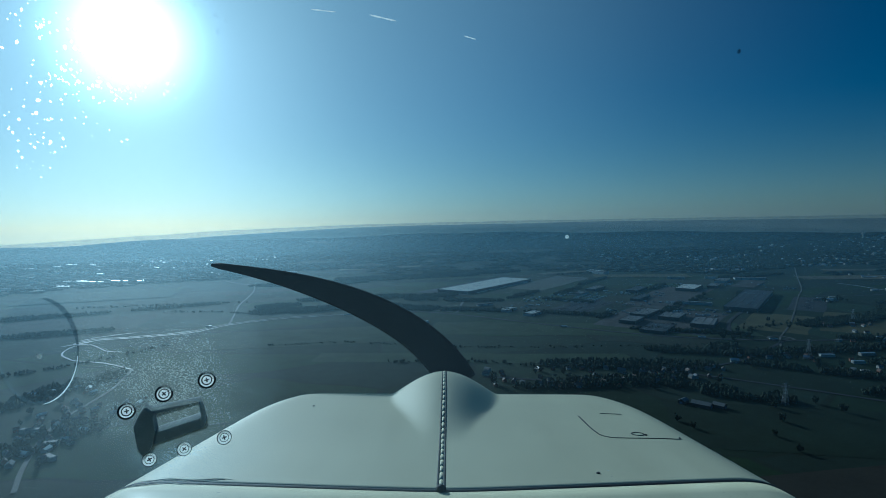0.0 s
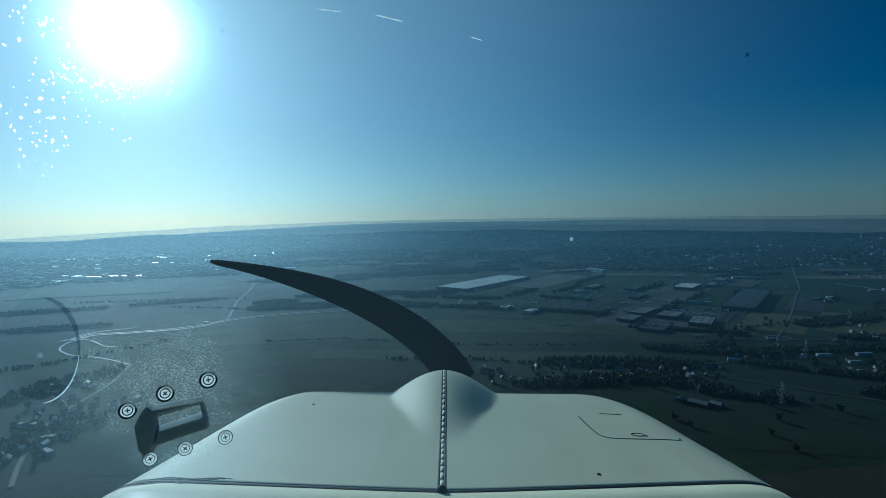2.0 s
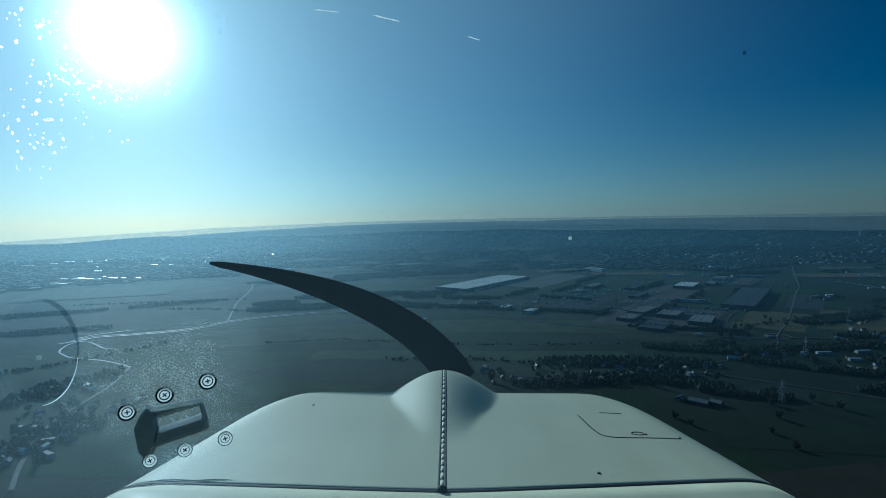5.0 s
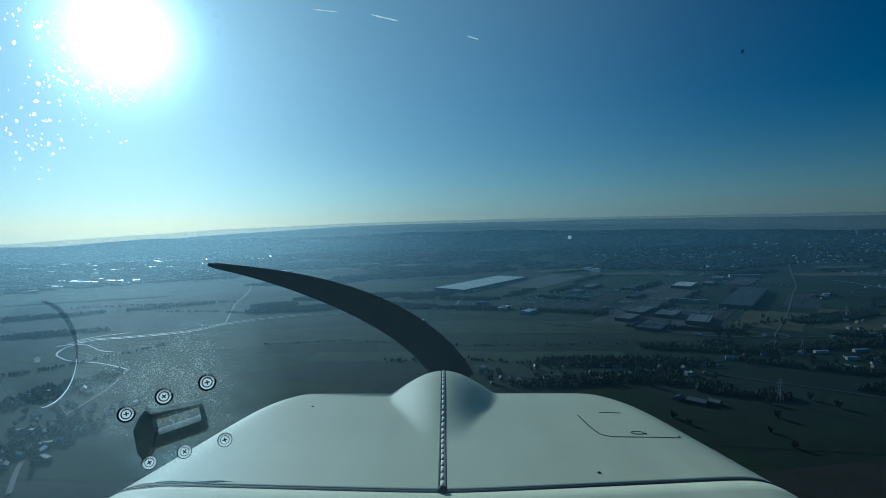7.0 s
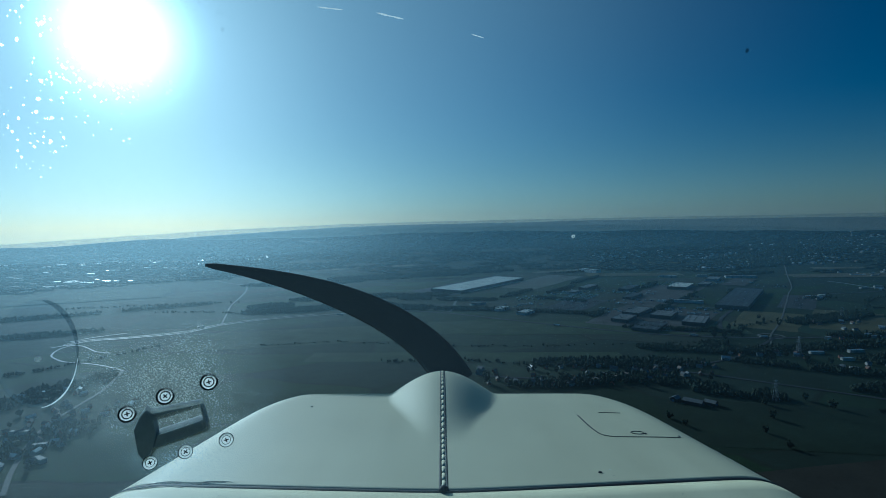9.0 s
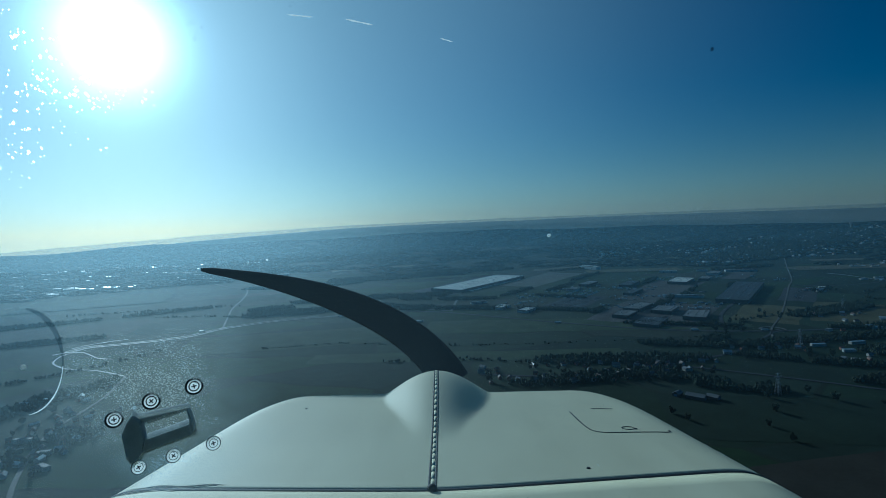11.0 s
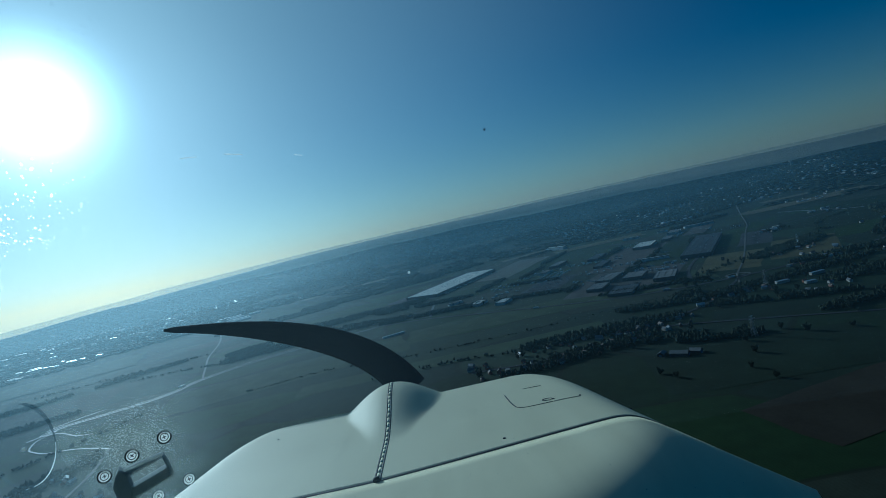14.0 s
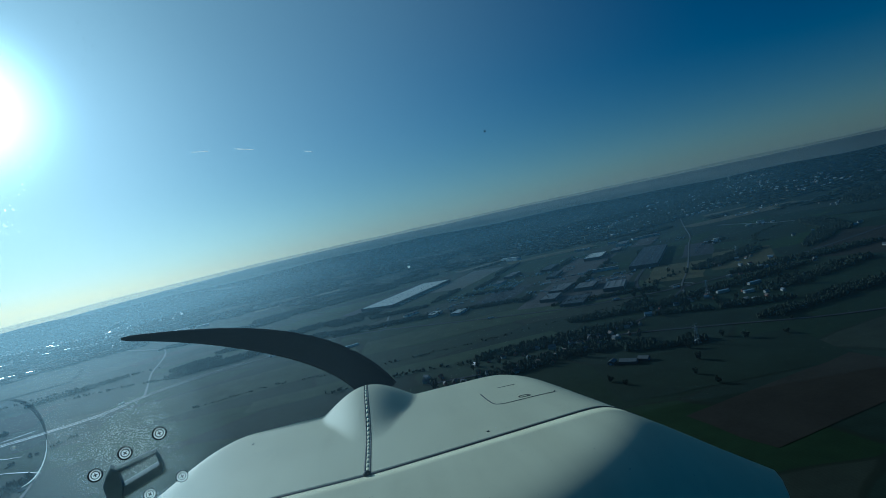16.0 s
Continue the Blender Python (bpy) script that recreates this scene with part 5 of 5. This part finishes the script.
def pane_sheet():
    nx, nz, verts, faces = 60, 20, [], []
    for j in range(nz + 1):
        for i in range(nx + 1):
            x, z = -2.0 + 4.0 * i / nx, -0.38 + 0.95 * j / nz
            verts.append((x, pane_y(x, z), z))
    for j in range(nz):
        for i in range(nx):
            a = j * (nx + 1) + i
            faces.append((a, a + 1, a + nx + 2, a + nx + 1))
    return raw("windscreen", verts, faces, M["pane"], aircraft, "dusty curved acrylic windscreen with a painted veil of glare", True)


windscreen = pane_sheet()
FACE = Vector((0.0, -1.0, -0.493)).normalized()   # towards the seat


def seat_side(x, z, off=0.0, rz=0.0):
    """A pose on the windscreen's inner face, z axis towards the seat."""
    n = Vector((-0.24 * x, -1.0, -0.493)).normalized()
    return Matrix.Translation(Vector((x, pane_y(x, z), z)) + n * off) @ n.to_track_quat("Z", "Y").to_matrix().to_4x4() @ pose(0, 0, 0, 0, 0, rz)


def disc(bm, m, r, d, n=24, z=0.0):
    bmesh.ops.create_cone(bm, cap_ends=True, segments=n, radius1=r, radius2=r * 0.94, depth=d, matrix=m @ Matrix.Translation((0, 0, z + d / 2)))


def annulus(bm, m, r0, r1, z0, z1, n=28):
    """A flat ring with some thickness."""
    loops = []
    for r, z in ((r0, z0), (r0, z1), (r1, z1), (r1, z0)):
        loops.append([bm.verts.new(m @ Vector((r * math.cos(2 * math.pi * i / n), r * math.sin(2 * math.pi * i / n), z))) for i in range(n)])
    for k in range(4):
        a, b = loops[k], loops[(k + 1) % 4]
        for i in range(n):
            bm.faces.new((a[i], a[(i + 1) % n], b[(i + 1) % n], b[i]))
    bmesh.ops.recalc_face_normals(bm, faces=bm.faces)


def screw(x, z, turn, ring_of="rubber"):
    """A cross-head screw in a milky cup washer on a black ring."""
    p = Vector((x, pane_y(x, z), z))
    n = (-p).normalized()
    m = Matrix.Translation(p + n * 0.002) @ n.to_track_quat("Z", "Y").to_matrix().to_4x4() @ pose(0, 0, 0, 0, 0, turn)
    bm = bmesh.new()
    annulus(bm, m, 0.0088, 0.0111 if ring_of == "rubber" else 0.0098, 0.0, 0.003)
    part("washer", bm, M[ring_of], windscreen, "black rubber washer" if ring_of == "rubber" else "thin greyed rubber washer")
    bm = bmesh.new()
    bmesh.ops.create_circle(bm, cap_ends=True, segments=28, radius=0.0089, matrix=m @ Matrix.Translation((0, 0, 0.0018)))
    part("cup", bm, M["nylon"], windscreen, "milky cup washer")
    bm = bmesh.new()
    annulus(bm, m, 0.0053, 0.0067 if ring_of == "rubber" else 0.0061, 0.002, 0.0032)
    part("seat_ring", bm, M["gap" if ring_of == "rubber" else ring_of], windscreen)
    bm = bmesh.new()
    for r in (0, 90):
        bmesh.ops.create_cube(bm, size=1, matrix=m @ pose(0, 0, 0.0030, 0, 0, r) @ Matrix.Diagonal((0.0062, 0.0016, 0.0008, 1)))
    part("recess", bm, M["gap"], windscreen, "dark cross recess")


for sx, sz, turn in ((-0.310, -0.175, 10), (-0.370, -0.195, 40), (-0.425, -0.221, 5), (-0.417, -0.303, 25), (-0.365, -0.286, 50), (-0.306, -0.268, 15)):
    screw(sx, sz, turn, "rubber" if sz > -0.25 else "washer")

# the bracket between the screws: a post, two bars round an opening (the upper imitates shadow) and an end
def block(name, outline, deep, material, label, off):
    """A plate of an outline (x, z) on the pane, with rounded rims."""
    bm = bmesh.new()
    n = Vector((0.09, -1.0, -0.493)).normalized()
    base = [Vector((x, pane_y(x, z), z)) + n * off for x, z in outline]
    mid = sum(base, Vector()) / len(base)
    loops = []
    for k, shrink in ((0.0, 0.96), (0.25, 1.0), (0.75, 1.0), (1.0, 0.93)):
        loops.append([bm.verts.new(mid + (p - mid) * shrink + n * deep * k) for p in base])
    for lo, hi in zip(loops, loops[1:]):
        for i in range(len(base)):
            j = (i + 1) % len(base)
            bm.faces.new((lo[i], lo[j], hi[j], hi[i]))
    bm.faces.new(loops[0][::-1])
    bm.faces.new(loops[-1])
    bmesh.ops.recalc_face_normals(bm, faces=bm.faces)
    return part(name, bm, material, windscreen, label)


block("bracket_post", [(-0.414, -0.230), (-0.403, -0.217), (-0.399, -0.223), (-0.395, -0.233), (-0.398, -0.258), (-0.408, -0.281), (-0.416, -0.293), (-0.427, -0.300), (-0.431, -0.289), (-0.426, -0.249)], 0.012, M["housing"], "dark tapering post of the bracket", -0.014)
# soft dark shadow over the opening, given the shape of a bar
block("bracket_bar", [(-0.399, -0.223), (-0.329, -0.209), (-0.331, -0.213), (-0.395, -0.233)], 0.006, M["housing"], "thin dark strip standing in for a soft shadow above the opening", -0.012)
block("bracket_bar", [(-0.398, -0.258), (-0.332, -0.235), (-0.332, -0.253), (-0.408, -0.281)], 0.012, M["housing"], "dark lower bar of the bracket", -0.014)
block("bracket_end", [(-0.329, -0.209), (-0.328, -0.233), (-0.329, -0.246), (-0.332, -0.253), (-0.332, -0.235), (-0.331, -0.213)], 0.009, M["housing"], "slim end of the bracket", -0.013)

# the round vent window with its knob
def vent_edge(a, k=1.0, off=0.002):
    x, z = -0.5018 + k * (0.0465 * math.cos(a) + 0.0253 * math.sin(a)), -0.1306 + k * 0.0731 * math.sin(a)
    return Vector((x, pane_y(x, z), z)) + FACE * off


bm = bmesh.new()
inner, outer = [[bm.verts.new(vent_edge(2 * math.pi * i / 64, 0.985, off)) for i in range(64)] for off in (0.0035, 0.0015)]
bm.faces.new(inner)
for i in range(64):
    bm.faces.new((inner[i], inner[(i + 1) % 64], outer[(i + 1) % 64], outer[i]))
vent = part("vent_window", bm, M["clear"], windscreen, "round clear vent pane")
def vent_ribbon(name, a0, a1, wide, material, label):
    """A flat band along the vent's edge, tapering at both ends."""
    bm, n = bmesh.new(), 40
    rows = []
    for i in range(n + 1):
        a, w = a0 + (a1 - a0) * i / n, wide * (0.25 + 0.75 * math.sin(math.pi * i / n))
        rows.append([bm.verts.new(vent_edge(a, 1 + w * f, 0.0045)) for f in (-0.5, 0.5)])
    for a, b in zip(rows, rows[1:]):
        bm.faces.new((a[0], b[0], b[1], a[1]))
    return part(name, bm, M[material], windscreen, label)


vent_ribbon("vent_rim", -1.45, -0.05, 0.035, "nylon", "thin bright lower rim of the vent pane")
vent_ribbon("vent_rim", -4.2, -1.45, 0.020, "faint", "thin grey rim of the vent pane")
# soft shading along the upper edge, laid on as a grey band
vent_ribbon("vent_seal", -0.05, 1.45, 0.115, "faint", "soft dark shading painted along the vent edge")
bm = bmesh.new()
bmesh.ops.create_icosphere(bm, subdivisions=2, radius=0.0032, matrix=seat_side(-0.498, -0.130, 0.010))
part("vent_knob", bm, M["nylon"], windscreen, "small pale knob", True)


# dried spray on the acrylic, and two short scratches
def spray(areas):
    rng = np.random.default_rng(11)
    bm = bmesh.new()
    for cx, cz, sx, sz, count in areas:
        for _ in range(count):
            x, z = cx + rng.normal(0, sx), cz + rng.normal(0, sz)
            r = 0.0005 + 0.0015 * rng.random() ** 2.6
            n = int(rng.integers(5, 9))
            m = seat_side(x, z, 0.0012, rng.uniform(0, 90))
            wide = rng.uniform(0.6, 1.5)
            bm.faces.new([bm.verts.new(m @ Vector((r * wide * f * math.cos(a), r * f * math.sin(a), 0))) for a, f in ((2 * math.pi * k / n, rng.uniform(0.65, 1.25)) for k in range(n))])
    ob = part("dried_spray", bm, M["spray"], windscreen, "bright specks of dried spray")
    ob["kind"] = "stuff"


spray(((-0.381, 0.156, 0.011, 0.012, 16), (-0.417, 0.130, 0.017, 0.019, 34), (-0.445, 0.103, 0.011, 0.015, 12), (-0.408, 0.109, 0.012, 0.014, 10),
       (-0.243, 0.199, 0.012, 0.004, 18), (-0.381, 0.214, 0.006, 0.004, 6), (-0.213, 0.225, 0.010, 0.003, 7), (-0.331, 0.114, 0.006, 0.002, 5),
       (-0.365, 0.131, 0.005, 0.007, 5), (-0.308, 0.163, 0.034, 0.006, 44), (-0.366, 0.167, 0.009, 0.010, 18), (-0.322, 0.212, 0.036, 0.034, 60),
       (-0.354, 0.206, 0.030, 0.031, 44), (-0.325, 0.155, 0.014, 0.005, 12), (-0.266, 0.226, 0.022, 0.009, 16), (-0.400, 0.218, 0.014, 0.014, 14),
       (-0.170, 0.385, 0.028, 0.016, 30), (-0.200, 0.355, 0.016, 0.016, 16), (-0.215, 0.310, 0.022, 0.003, 12), (-0.145, 0.360, 0.010, 0.010, 6),
       (-0.120, 0.290, 0.012, 0.012, 12), (-0.145, 0.240, 0.018, 0.004, 10), (-0.145, 0.265, 0.008, 0.006, 5), (-0.290, 0.200, 0.026, 0.014, 14)))


def scratch(x0, z0, x1, z1, wide):
    bm = bmesh.new()
    n = 10
    rows = []
    for i in range(n + 1):
        t = i / n
        x, z = x0 + (x1 - x0) * t, z0 + (z1 - z0) * t
        w = wide * math.sin(math.pi * (0.06 + 0.88 * t)) * (0.7 + 0.3 * math.sin(9 * t))
        rows.append([bm.verts.new((x, pane_y(x, z + s * w) - 0.0015, z + s * w)) for s in (-0.5, 0.5)])
    for a, b in zip(rows, rows[1:]):
        bm.faces.new((a[0], b[0], b[1], a[1]))
    part("scratch", bm, M["nylon"], windscreen, "short bright scratch")


scratch(-0.122, 0.231, -0.098, 0.229, 0.0016)
scratch(-0.066, 0.227, -0.040, 0.222, 0.0020)
scratch(0.026, 0.210, 0.038, 0.207, 0.0014)


# an insect's mark and a stone chip
bm = bmesh.new()
bmesh.ops.create_circle(bm, cap_ends=True, segments=9, radius=0.0017, matrix=seat_side(0.295, 0.194, 0.001) @ Matrix.Diagonal((1, 1.3, 1, 1)))
part("insect_mark", bm, M["smear"], windscreen, "small dark insect mark")
bm = bmesh.new()
annulus(bm, seat_side(0.149, 0.015, 0.001), 0.0008, 0.0022, 0.0, 0.0006, 14)
part("stone_chip", bm, M["nylon"], windscreen, "small pale stone chip")
